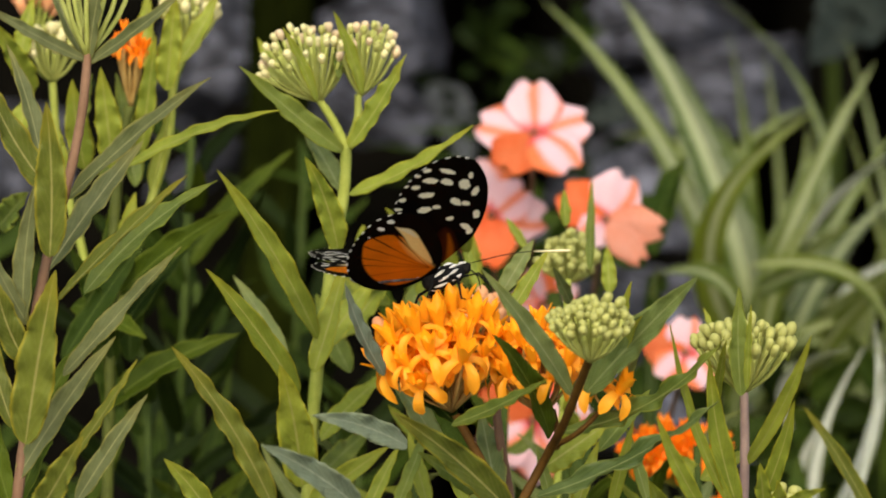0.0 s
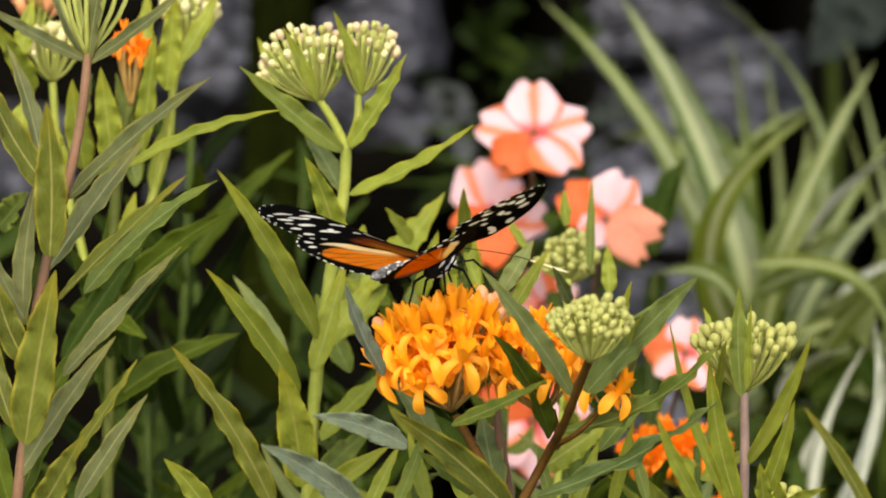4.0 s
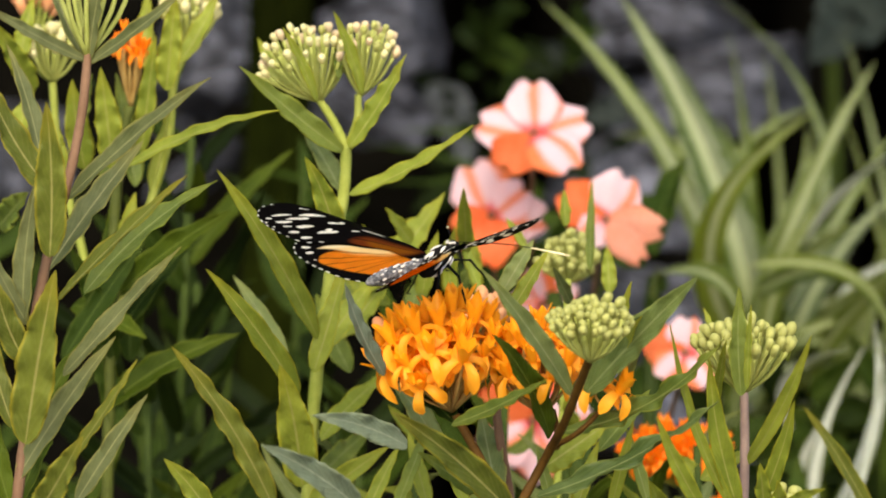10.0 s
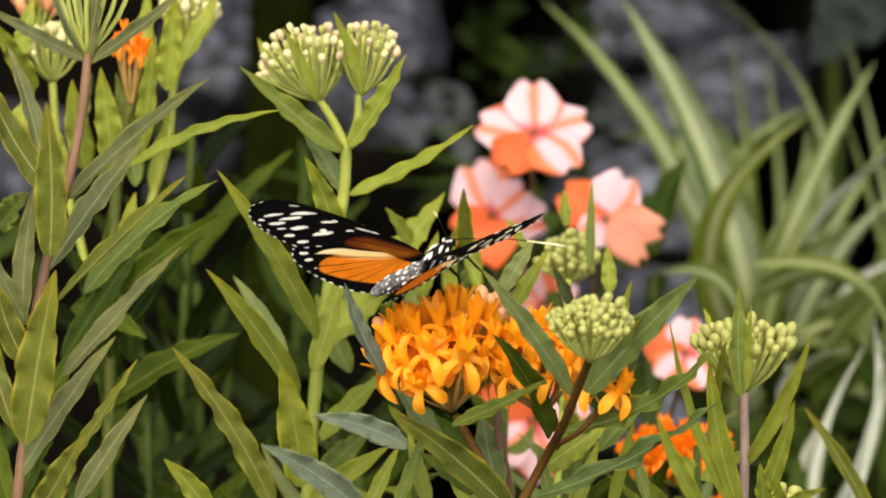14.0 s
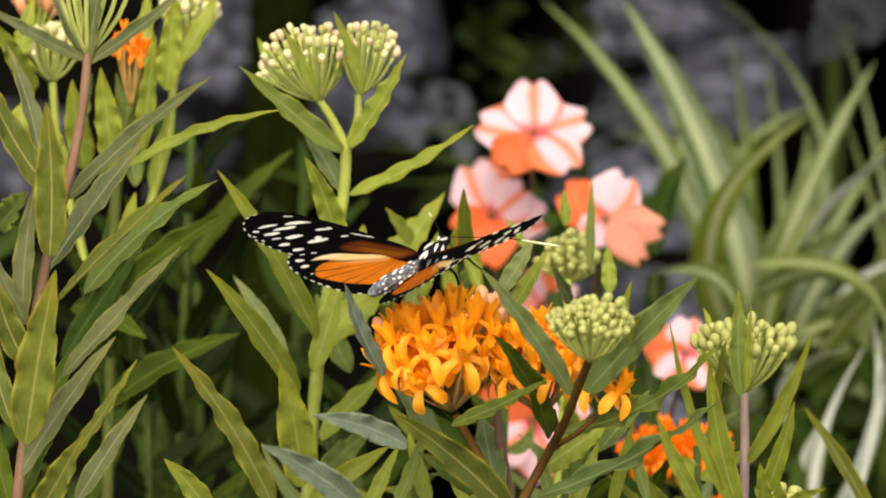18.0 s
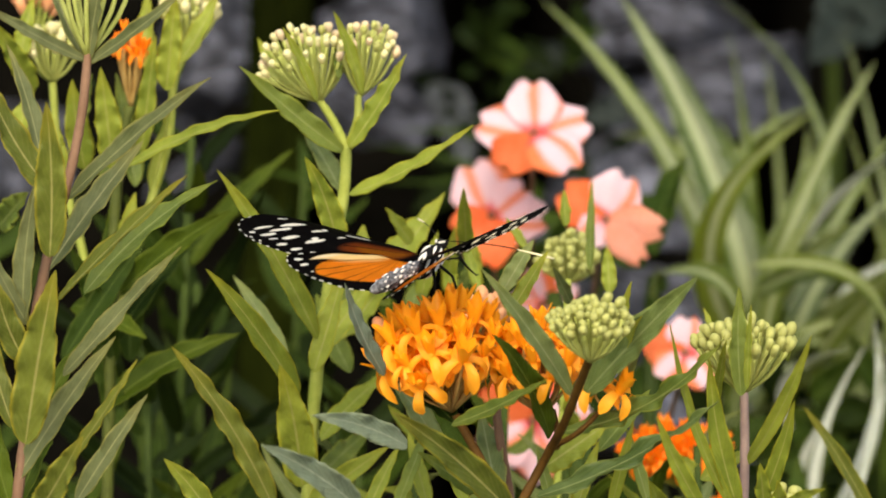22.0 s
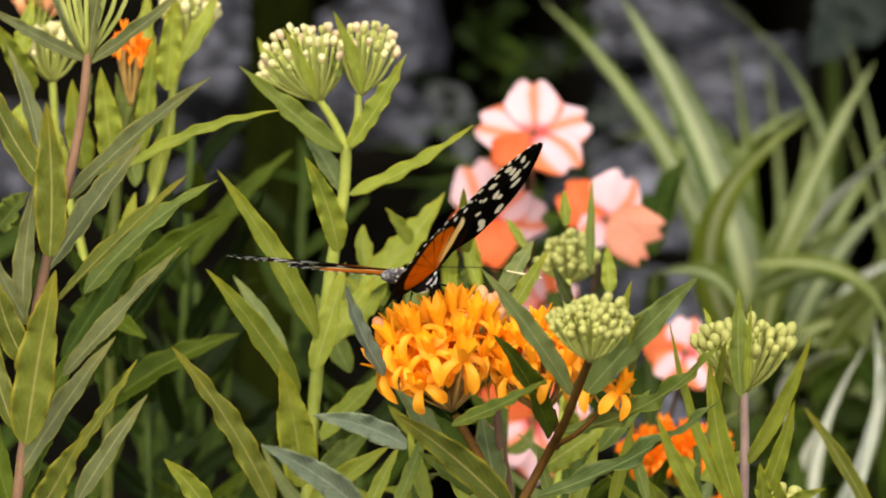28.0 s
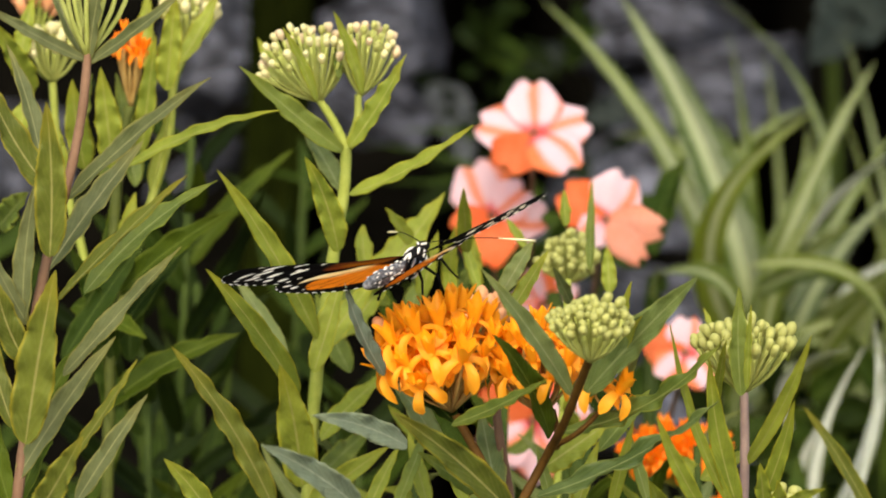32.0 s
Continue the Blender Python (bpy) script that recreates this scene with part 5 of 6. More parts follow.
WING = wing_material()
BODY_BLACK = plain("body_black", [(0.3, (0.004, 0.004, 0.004)), (0.7, (0.012, 0.011, 0.010))], 900, 0.8, 0.0002, gloss=0.06)
BODY_WHITE = plain("body_white", [(0.3, (0.55, 0.52, 0.44)), (0.7, (0.75, 0.72, 0.66))], 900, 0.6, 0.0002)
BODY_GREY = plain("body_grey", [(0.32, (0.02, 0.02, 0.022)), (0.48, (0.07, 0.07, 0.075)), (0.68, (0.30, 0.30, 0.30))], 900, 0.7, 0.0003)
ANTENNA_TIP = plain("antenna_tip", [(0.3, (0.62, 0.55, 0.30)), (0.7, (0.75, 0.68, 0.42))], 900, 0.5, 0.0001)
BLACK, WHITE, CREAM = np.array((0.005, 0.004, 0.0038)), np.array((0.94, 0.92, 0.84)), np.array((0.92, 0.72, 0.36))
ORANGE, RUST = np.array((0.80, 0.27, 0.018)), np.array((0.26, 0.055, 0.010))


def dab(c, s, c0, s0, half_c, half_s, tilt=0.0, hard=7.0):
    """How much a spot covers: a soft-edged ellipse, its span axis tilted by degrees."""
    a = radians(tilt)
    x, y = c - c0, s - s0
    u = (x * math.cos(a) - y * math.sin(a)) / half_c
    w = (x * math.sin(a) + y * math.cos(a)) / half_s
    wob = 0.1 * np.sin(3.1 * c + 1.7 * s) * np.sin(2.3 * s - 1.1 * c)
    return np.clip((1 - np.sqrt(u * u + w * w) + wob) * hard + 0.5, 0, 1)[:, None]


def lay(col, colour, cover):
    return col * (1 - cover) + colour * cover


def patch(c, s, corners, soft=0.35):
    """How much a rounded area between a few corners covers, with a soft edge."""
    ring = np.array([(q.x, q.y) for q in smooth_line([(x, y, 0) for x, y in corners + corners[:1]], 5)])
    a, b = ring[:-1], ring[1:]
    inside = np.zeros(len(c), bool)
    away = np.full(len(c), 1e9)
    for (ax, ay), (bx, by) in zip(a, b):
        if ay != by:
            inside ^= ((ay > s) != (by > s)) & (c < (bx - ax) * (s - ay) / (by - ay) + ax)
        k = np.clip(((c - ax) * (bx - ax) + (s - ay) * (by - ay)) / max(1e-9, (bx - ax) ** 2 + (by - ay) ** 2), 0, 1)
        away = np.minimum(away, np.hypot(c - ax - k * (bx - ax), s - ay - k * (by - ay)))
    return np.clip(np.where(inside, away, -away) / soft + 0.5, 0, 1)[:, None]


def line(c, s, p, q, half):
    """How much a fine vein from p to q covers; it thins towards p."""
    dx, dy = q[0] - p[0], q[1] - p[1]
    k = np.clip(((c - p[0]) * dx + (s - p[1]) * dy) / (dx * dx + dy * dy), 0, 1)
    away = np.hypot(c - p[0] - k * dx, s - p[1] - k * dy)
    return np.clip((half * (0.4 + 0.6 * k) - away) / 0.12 + 0.5, 0, 1)[:, None]


def fringe(col, c, s, off, along, where, pitch, deep_):
    """White dashes along the outer edge, uneven in size."""
    dot = np.clip((np.sin(along * math.tau / pitch + 0.9 * np.sin(along * 0.37)) - 0.25) * 4, 0, 1) * np.clip((deep_ - off) * 5, 0, 1) * where
    return lay(col, WHITE, dot[:, None])


def paint_fore(c, s, off, along, under=False, chord=1.0):
    c = np.where(c < 0, c / chord, c)
    col = np.tile(BLACK, (len(c), 1))
    if under:
        # one rusty streak beside the root, and the cell's faint glow
        col = lay(col, RUST * 0.5, patch(c, s, ((3.4, -1), (4.4, 4), (2.6, 11), (-1.5, 16.5), (-1.5, 10), (1.2, 3)), 2.5) * 0.7)
        col = lay(col, ORANGE * 0.62, patch(c, s, ((3.0, -1.5), (4.0, 3), (2.9, 9), (-0.4, 15), (1.3, 9), (2.7, 3)), 0.9) * 0.85)
    else:
        # rust flush from the root along the cell
        col = lay(col, RUST * 0.9, patch(c, s, ((2.2, 1.5), (0.4, 10), (-1.8, 16.0), (-7.0, 18.0), (-7.6, 15), (-4.0, 4)), 2.2) * 0.85)
        col = lay(col, ORANGE * 0.42, patch(c, s, ((1.0, 2.5), (-1.5, 9), (-4.5, 14.5), (-5.5, 12), (-2.0, 3.5)), 2.0) * 0.8)
        col = lay(col, BLACK, line(c, s, (1.5, 1.0), (-5.0, 18.0), 0.22) * 0.8)
    for c0, s0, hc, hs, tilt in (SPOTS_UNDER if under else SPOTS):
        col = lay(col, WHITE * (1, 0.97, 0.86) if under else WHITE, dab(c, s, c0, s0, hc * (0.95 if under else 0.78), hs * (0.92 if under else 1.0), tilt))
    return fringe(col, c, s, off, along, ((c < -4) & (s > 21)) * 1.0, 2.9, 0.45)


def paint_hind(c, s, off, along, under=False, chord=1.0):
    c = np.where(c < 0, c / chord, c)
    col = np.tile(BLACK, (len(c), 1))
    fan = patch(c, s, ((-0.6, 3.6), (-5.4, 8.2), (-9.6, 12.6), (-12.8, 17.4), (-17.4, 18.2), (-20.4, 16.4), (-20.1, 11), (-17.6, 4.4), (-12.6, -1.6), (-8.0, -3.6), (-3.6, -1.6)), 0.5)
    tone = np.clip(0.5 + 0.5 * np.sin(0.45 * c + 0.9 * s) * np.sin(0.7 * s - 0.3 * c), 0, 1)[:, None]
    col = lay(col, ORANGE * ((0.82 if under else 0.92) + 0.14 * tone), fan)
    col = lay(col, CREAM * (1, 0.86, 0.62), patch(c, s, ((-1.2, 4.2), (-5.6, 9.4), (-9.0, 13.2), (-12.6, 16.2), (-9.6, 11.2), (-5.4, 6.6)), 1.4) * 0.75)
    col = lay(col, CREAM, patch(c, s, ((-15.4, 21.6), (-11.2, 20.2), (-7.0, 14.6), (-2.0, 5.2), (-5.6, 8.6), (-9.6, 13.4), (-12.4, 17.6)), 0.4))
    col = lay(col, WHITE * (1, 0.96, 0.84), patch(c, s, ((-15.2, 21.4), (-11.4, 20.0), (-8.6, 16.6), (-11.6, 18.6)), 0.5) * 0.8)
    # fine veins run out from the root to the border
    for tip, half in (((-20.6, 14.0), 0.17), ((-20.6, 9.4), 0.16), ((-19.0, 6.0), 0.15), ((-15.4, 1.2), 0.15), ((-19.6, 17.6), 0.20), ((-15.0, 19.0), 0.24)):
        vein = line(c, s, (-2.0, 3.4), tip, half)
        col = lay(col, RUST * 0.8, vein * (0.55 if under else 0.6))
        col = lay(col, BLACK, vein * np.clip((np.hypot(c + 2, s - 3.4) - 12) / 4, 0, 1)[:, None] * 0.8)
    for c0, s0, r in ((-17.1, 23.8, 1.0), (-18.6, 21.0, 0.9), (-20.4, 17.6, 0.35)):
        col = lay(col, WHITE, dab(c, s, c0, s0, 0.75 * r, 1.15 * r, -50))
    return fringe(col, c, s, off, along, ((c < -15.5) & (s > (3.0 if under else -2.0))) * 1.0, 2.7, 0.5)


# white spots on the forewing: forward, span, half sizes, tilt
SPOTS = ((-8.6, 39.8, 0.75, 2.5, -53), (-12.4, 40.6, 0.7, 0.9, -53), (-7.0, 35.5, 0.9, 3.0, -53), (-2.9, 34.4, 1.0, 3.3, -46), (-11.1, 36.7, 0.9, 2.1, -53), (-12.4, 34.3, 0.5, 1.2, -53), (-9.2, 31.2, 1.0, 2.3, -53),
         (-13.6, 30.8, 0.9, 1.4, -45), (-13.8, 26.6, 0.9, 1.5, -45), (-7.4, 25.1, 1.1, 2.7, -55), (-6.2, 25.9, 1.1, 0.9, -20), (-2.2, 27.4, 0.75, 1.9, -50), (-0.3, 26.7, 0.8, 0.8, 0), (-1.8, 20.9, 0.6, 1.1, -55), (2.4, 18.6, 0.9, 2.9, -35),
         (-1.6, 38.6, 0.5, 1.3, -45), (-15.0, 36.5, 0.35, 0.5, 0), (-14.6, 39.4, 0.35, 0.5, 0))
SPOTS_UNDER = ((-8.2, 40.5, 0.8, 2.6, -62), (-13.1, 41.1, 0.85, 1.1, -70), (-11.1, 36.9, 1.15, 2.0, -78), (-7.0, 36.1, 1.1, 2.0, -55), (-2.5, 34.9, 1.3, 2.3, -25), (-2.1, 38.5, 0.6, 1.5, -20), (0.7, 32.6, 0.8, 2.1, 0),
               (-10.2, 31.0, 1.2, 2.0, -88), (-2.4, 27.8, 1.0, 2.1, -45), (0.0, 27.5, 0.95, 1.1, -60), (3.5, 24.4, 0.85, 1.8, -15), (-8.9, 24.9, 1.4, 1.8, -85), (-6.4, 25.9, 0.9, 1.1, -80), (-1.7, 20.9, 0.9, 1.0, 60), (2.6, 18.9, 1.0, 1.5, -60), (3.9, 17.6, 0.8, 1.3, 0),
               (-13.8, 34.4, 0.95, 1.2, -60), (-14.7, 39.0, 0.65, 0.8, -60), (-15.4, 29.3, 0.9, 1.0, -60), (-15.3, 25.5, 0.7, 1.0, -90), (-15.9, 34.8, 0.4, 0.6, 0), (-15.2, 42.0, 0.4, 0.6, 0))
FORE = ((1.6, 0.0), (4.2, 9.0), (5.4, 19.0), (4.4, 30.0), (0.8, 39.5), (-4.2, 45.4), (-8.4, 46.6), (-11.8, 45.2), (-14.6, 41.4), (-16.2, 36.0), (-16.7, 30.0), (-16.2, 25.6), (-12.6, 22.0), (-7.6, 16.0), (-4.2, 9.0), (-2.2, 0.0))
HIND = ((0.6, 0.0), (-0.5, 9.0), (-6.0, 20.0), (-12.0, 26.2), (-17.5, 27.0), (-21.0, 24.0), (-23.0, 18.0), (-23.4, 11.0), (-22.6, 4.0), (-18.5, -1.2), (-13.0, -2.4), (-6.0, -1.0))
HIND_FOLDED = HIND[:8] + ((-21.8, 4.2), (-18.4, -1.2), (-13.4, -4.8), (-8.0, -5.8), (-3.6, -3.6))


def broad(outline, chord):
    """The outline, drawn out behind the hinge."""
    return tuple((c * chord if c < 0 else c, s) for c, s in outline)


def butterfly():
    ahead = Matrix.Translation((0.0016, 0, -0.0014)) @ Matrix.Rotation(radians(-15), 4, "Y")
    fly = thing("butterfly", (0, 0, 0), "black and orange butterfly with white-spotted wings on a flower head", "butterfly")
    bm = bmesh.new()
    prof = [(-0.004, 0.0013), (-0.0025, 0.0021), (0.0, 0.0027), (0.003, 0.0029), (0.0055, 0.0024), (0.0072, 0.0015)]
    tube(bm, [(x, 0, -0.0006) for x, r in prof], [r for x, r in prof], 16)
    bmesh.ops.transform(bm, matrix=ahead, verts=bm.verts[:])
    thorax = link("thorax", bm, BODY_BLACK, fly, "black thorax with white stripes")
    for k, seg, sgn in [(k, seg, sgn) for k in range(9) for seg in (0, 1) for sgn in (-1, 1) if (k + seg) % 2 == 0]:
        ang = radians(-55 + 17 * k)
        bs = bmesh.new()
        start, pts = -0.0024 + 0.0042 * seg + 0.0005 * (k % 3), []
        for q in range(7):
            x = start + 0.0034 * q / 6
            rad = np.interp(x, [p for p, _ in prof], [r for _, r in prof]) + 0.00006
            w = ang + 0.30 * (q / 6 - 0.5)
            pts.append((x, sgn * rad * math.cos(w), -0.0006 + rad * math.sin(w)))
        tube(bs, pts, [0.00008, 0.00024, 0.00034, 0.00038, 0.00034, 0.00022, 0.00006], 5)
        bmesh.ops.transform(bs, matrix=ahead, verts=bs.verts[:])
        link("stripe", bs, BODY_WHITE, thorax)
    bm = bmesh.new()
    prof2 = [(-0.0015, 0.0012), (-0.004, 0.0015), (-0.008, 0.0017), (-0.0125, 0.0019), (-0.0165, 0.0018), (-0.0195, 0.0012), (-0.0208, 0.0004)]

    def belly(x):
        t = (-x - 0.0015) / 0.018
        return Vector((x + 0.0002 * t * t, 0.0016 * t * t, -0.0003 + 0.0004 * t))

    tube(bm, [belly(x) for x, r in prof2], [r for x, r in prof2], 14)
    abdomen = link("abdomen", bm, BODY_GREY, fly, "slender grey abdomen flecked with white")
    for k in range(8):
        x = -0.0040 - 0.0018 * k
        r = float(np.interp(-x, [-p for p, _ in prof2], [r for _, r in prof2]))
        for ang in (-75, -25, 25, 75, 115, -115):
            w = radians(ang + 90 + 25 * math.sin(7.3 * k + ang))
            bs = bmesh.new()
            at = belly(x) + Vector((0, r * math.cos(w), r * math.sin(w)))
            bmesh.ops.create_uvsphere(bs, u_segments=6, v_segments=4, radius=0.00042 + 0.00016 * math.sin(5.1 * k + 3 * ang), matrix=Matrix.Translation(at) @ Matrix.Diagonal((1.9, 0.7, 0.7, 1)))
            link("fleck", bs, BODY_WHITE if (k + ang) % 3 else BODY_GREY, abdomen)
    bm = bmesh.new()
    bmesh.ops.create_uvsphere(bm, u_segments=14, v_segments=10, radius=0.0015, matrix=Matrix.Translation((0.0084, 0, -0.0002)))
    bmesh.ops.transform(bm, matrix=ahead, verts=bm.verts[:])
    head = link("head", bm, BODY_BLACK, fly, "black head with white dots")
    feelers = []
    for sgn in (-1, 1):
        be = bmesh.new()
        bmesh.ops.create_uvsphere(be, u_segments=12, v_segments=8, radius=0.00085, matrix=Matrix.Translation((0.0088, sgn * 0.001, 0)))
        bmesh.ops.transform(be, matrix=ahead, verts=be.verts[:])
        link("eye", be, BODY_BLACK, head)
        for k in range(3):
            bd = bmesh.new()
            bmesh.ops.create_uvsphere(bd, u_segments=8, v_segments=6, radius=0.00034, matrix=Matrix.Translation((0.0074 + 0.0005 * k, sgn * (0.0005 + 0.0003 * k), 0.0013 - 0.0002 * k)))
            bmesh.ops.transform(bd, matrix=ahead, verts=bd.verts[:])
            link("dot", bd, BODY_WHITE, head)
        ba = bmesh.new()
        tip = (0.0245, -0.0222, -0.0105) if sgn < 0 else (0.0270, 0.0196, -0.0095)
        root = Vector((0.0092, sgn * 0.0005, 0.0006))
        way = smooth_line([root, root.lerp(Vector(tip), 0.5) + Vector((0, 0, 0.0012)), tip], 6)
        tube(ba, way, [0.00012] * 13, 6)
        bmesh.ops.transform(ba, matrix=ahead, verts=ba.verts[:])
        base = ahead @ root
        ant = link("antenna", ba, BODY_BLACK, fly, "fine antenna with a pale yellow club")
        bt = bmesh.new()
        tube(bt, way[8:], [0.00014, 0.0002, 0.00028, 0.00032, 0.0002], 8)
        bmesh.ops.transform(bt, matrix=ahead, verts=bt.verts[:])
        link("club", bt, ANTENNA_TIP, ant, "pale yellow club")
        feelers.append((ant, base, (ahead.to_3x3() @ (Vector(tip) - root)).cross(Vector((0, 0, 1)))))
    bp = bmesh.new()
    tube(bp, smooth_line([(0.0095, 0, -0.0008), (0.0105, 0, -0.003), (0.0098, 0, -0.0065)], 5), [0.00016] * 11, 6)
    bmesh.ops.transform(bp, matrix=ahead, verts=bp.verts[:])
    link("proboscis", bp, BODY_BLACK, fly)
    for sgn in (-1, 1):
        for x0, knee, foot in ((0.0055, (0.0108, 0.0046, -0.0028), (0.0142, 0.0068, -0.0084)), (0.0030, (0.0040, 0.0064, -0.0046), (0.0022, 0.0098, -0.0112)), (0.0010, (-0.0020, 0.0050, -0.0040), (-0.0050, 0.0062, -0.0090))):
            bl = bmesh.new()
            kx, ky, kz = knee
            fx, fy, fz = foot
            tube(bl, [(x0 + 0.002, sgn * 0.0014, -0.0022), (kx, sgn * ky, kz), ((kx + fx) / 2, sgn * (ky + fy) / 2, (kz + fz) / 2 - 0.0003), (fx, sgn * fy, fz), (fx + 0.0012, sgn * fy, fz - 0.0004)], [0.00045, 0.00036, 0.0003, 0.00024, 0.00014], 7)
            link("leg", bl, BODY_BLACK, fly)
    wings = []
    for sgn, word in ((1, "left"), (-1, "right")):
        chord = 1.0 if sgn > 0 else 1.12
        w = wing_sheet(broad(HIND if sgn > 0 else HIND_FOLDED, chord), functools.partial(paint_hind, under=sgn < 0, chord=chord), sgn, "hindwing", fly, camber=-0.02)
        tagged(w, "orange hindwing with a black white-dotted border")
        w2 = wing_sheet(broad(FORE, chord), functools.partial(paint_fore, under=sgn < 0, chord=chord), sgn, "forewing", fly)
        tagged(w2, "black forewing with cream-white spots")
        wings.append((w, w2))
    return fly, wings, feelers


fly, wings, feelers = butterfly()


def motions():
    """The butterfly turns slowly on the flower head and opens, tilts and lowers its wings."""
    walk(fly, [
        (0, pose(-0.0033, 0.9895, 0.8551, -30.9, 0.6, 24.4)),
        (0.5, pose(-0.0030, 0.9894, 0.8550, -30.7, 2.6, 25.2)),
        (0.8, pose(-0.0029, 0.9894, 0.8549, -30.8, 3.6, 26.8)),
        (1, pose(-0.0031, 0.9894, 0.8548, -31.1, 1.5, 27.7)),
        (1.2, pose(-0.0028, 0.9895, 0.8553, -31.6, 2.4, 31.6)),
        (1.5, pose(-0.0022, 0.9895, 0.8552, -31.2, 2.7, 34.3)),
        (1.8, pose(-0.0024, 0.9895, 0.8553, -30.4, 0.1, 37.0)),
        (2, pose(-0.0028, 0.9895, 0.8552, -29.2, -3.2, 40.4)),
        (2.3, pose(-0.0029, 0.9896, 0.8557, -27.8, 1.3, 44.0)),
        (2.5, pose(-0.0033, 0.9896, 0.8563, -26.4, 3.7, 47.0)),
        (2.6, pose(-0.0030, 0.9897, 0.8567, -24.1, 4.1, 50.3)),
        (3, pose(-0.0036, 0.9898, 0.8573, -21.9, 0.2, 53.5)),
        (3.5, pose(-0.0033, 0.9898, 0.8576, -19.8, -1.2, 52.9)),
        (5.5, pose(-0.0033, 0.9899, 0.8585, -11.2, -13.9, 47.9)),
        (6, pose(-0.0029, 0.9899, 0.8582, -10.1, -14.4, 49.1)),
        (6.5, pose(-0.0032, 0.9900, 0.8590, -7.5, -14.6, 46.2)),
        (7, pose(-0.0031, 0.9900, 0.8593, -5.6, -14.1, 45.3)),
        (7.5, pose(-0.0031, 0.9900, 0.8592, -4.2, -12.8, 45.6)),
        (8, pose(-0.0034, 0.9900, 0.8589, -3.0, -12.4, 46.5)),
        (8.5, pose(-0.0036, 0.9899, 0.8585, -1.7, -11.8, 47.5)),
        (9, pose(-0.0037, 0.9899, 0.8583, -0.2, -11.3, 47.3)),
        (9.5, pose(-0.0039, 0.9899, 0.8583, 1.2, -11.2, 48.4)),
        (10, pose(-0.0040, 0.9899, 0.8582, 3.0, -11.3, 48.4)),
        (10.5, pose(-0.0042, 0.9899, 0.8580, 5.1, -11.4, 46.6)),
        (11, pose(-0.0044, 0.9898, 0.8578, 7.1, -11.8, 47.4)),
        (11.5, pose(-0.0043, 0.9898, 0.8576, 9.1, -12.8, 49.4)),
        (12, pose(-0.0035, 0.9897, 0.8571, 11.3, -14.3, 51.2)),
        (13, pose(-0.0043, 0.9898, 0.8576, 8.2, -14.1, 52.3)),
        (13.5, pose(-0.0045, 0.9898, 0.8577, 7.2, -17.1, 52.2)),
        (14, pose(-0.0042, 0.9898, 0.8578, 6.3, -17.8, 52.6)),
        (14.5, pose(-0.0041, 0.9899, 0.8579, 5.8, -18.2, 52.0)),
        (16.5, pose(-0.0041, 0.9899, 0.8580, 4.2, -18.7, 51.3)),
        (17, pose(-0.0040, 0.9899, 0.8582, 4.1, -18.5, 50.8)),
        (17.5, pose(-0.0044, 0.9899, 0.8582, 3.8, -18.4, 50.9)),
        (18, pose(-0.0052, 0.9899, 0.8581, 2.7, -18.8, 53.6)),
        (18.5, pose(-0.0053, 0.9899, 0.8582, 2.3, -18.3, 55.3)),
        (19, pose(-0.0050, 0.9899, 0.8580, 2.5, -18.2, 55.3)),
        (20, pose(-0.0054, 0.9899, 0.8581, 2.9, -18.0, 55.6)),
        (20.5, pose(-0.0055, 0.9899, 0.8580, 2.9, -16.6, 56.7)),
        (21, pose(-0.0054, 0.9899, 0.8580, 3.3, -16.0, 57.0)),
        (21.5, pose(-0.0054, 0.9899, 0.8580, 3.9, -15.7, 57.3)),
        (22, pose(-0.0055, 0.9898, 0.8578, 4.6, -15.1, 57.7)),
        (22.5, pose(-0.0054, 0.9898, 0.8576, 5.4, -13.9, 57.9)),
        (23, pose(-0.0054, 0.9898, 0.8575, 6.2, -13.6, 58.5)),
        (23.5, pose(-0.0053, 0.9898, 0.8574, 7.5, -13.9, 58.1)),
        (24, pose(-0.0053, 0.9897, 0.8571, 8.5, -13.8, 59.2)),
        (24.5, pose(-0.0052, 0.9897, 0.8569, 9.8, -13.0, 60.1)),
        (25, pose(-0.0050, 0.9897, 0.8567, 10.9, -10.5, 63.6)),
        (25.2, pose(-0.0054, 0.9897, 0.8565, 9.8, -10.6, 63.5)),
        (25.4, pose(-0.0056, 0.9896, 0.8563, 8.9, -10.0, 63.6)),
        (27.5, pose(-0.0058, 0.9895, 0.8555, 4.6, -1.2, 65.4)),
        (27.7, pose(-0.0062, 0.9894, 0.8549, 3.9, 0.6, 66.6)),
        (28, pose(-0.0061, 0.9894, 0.8546, 3.7, 5.9, 70.1)),
        (28.5, pose(-0.0067, 0.9894, 0.8547, 2.2, 3.6, 71.1)),
        (29, pose(-0.0068, 0.9894, 0.8549, 1.3, 3.4, 71.4)),
        (29.5, pose(-0.0070, 0.9894, 0.8549, 0.9, 3.2, 72.0)),
        (30, pose(-0.0071, 0.9894, 0.8549, 0.7, 3.0, 72.6)),
        (30.3, pose(-0.0073, 0.9895, 0.8551, 0.4, 2.8, 72.4)),
        (30.45, pose(-0.0076, 0.9895, 0.8553, 0.3, 1.6, 72.0)),
        (30.6, pose(-0.0086, 0.9896, 0.8563, 0.0, -7.0, 70.6)),
        (31, pose(-0.0086, 0.9898, 0.8573, -0.2, -7.6, 71.3)),
        (31.5, pose(-0.0087, 0.9898, 0.8576, 0.0, -8.8, 68.4)),
        (32, pose(-0.0091, 0.9898, 0.8578, 0.7, -11.0, 65.0)),
    ])
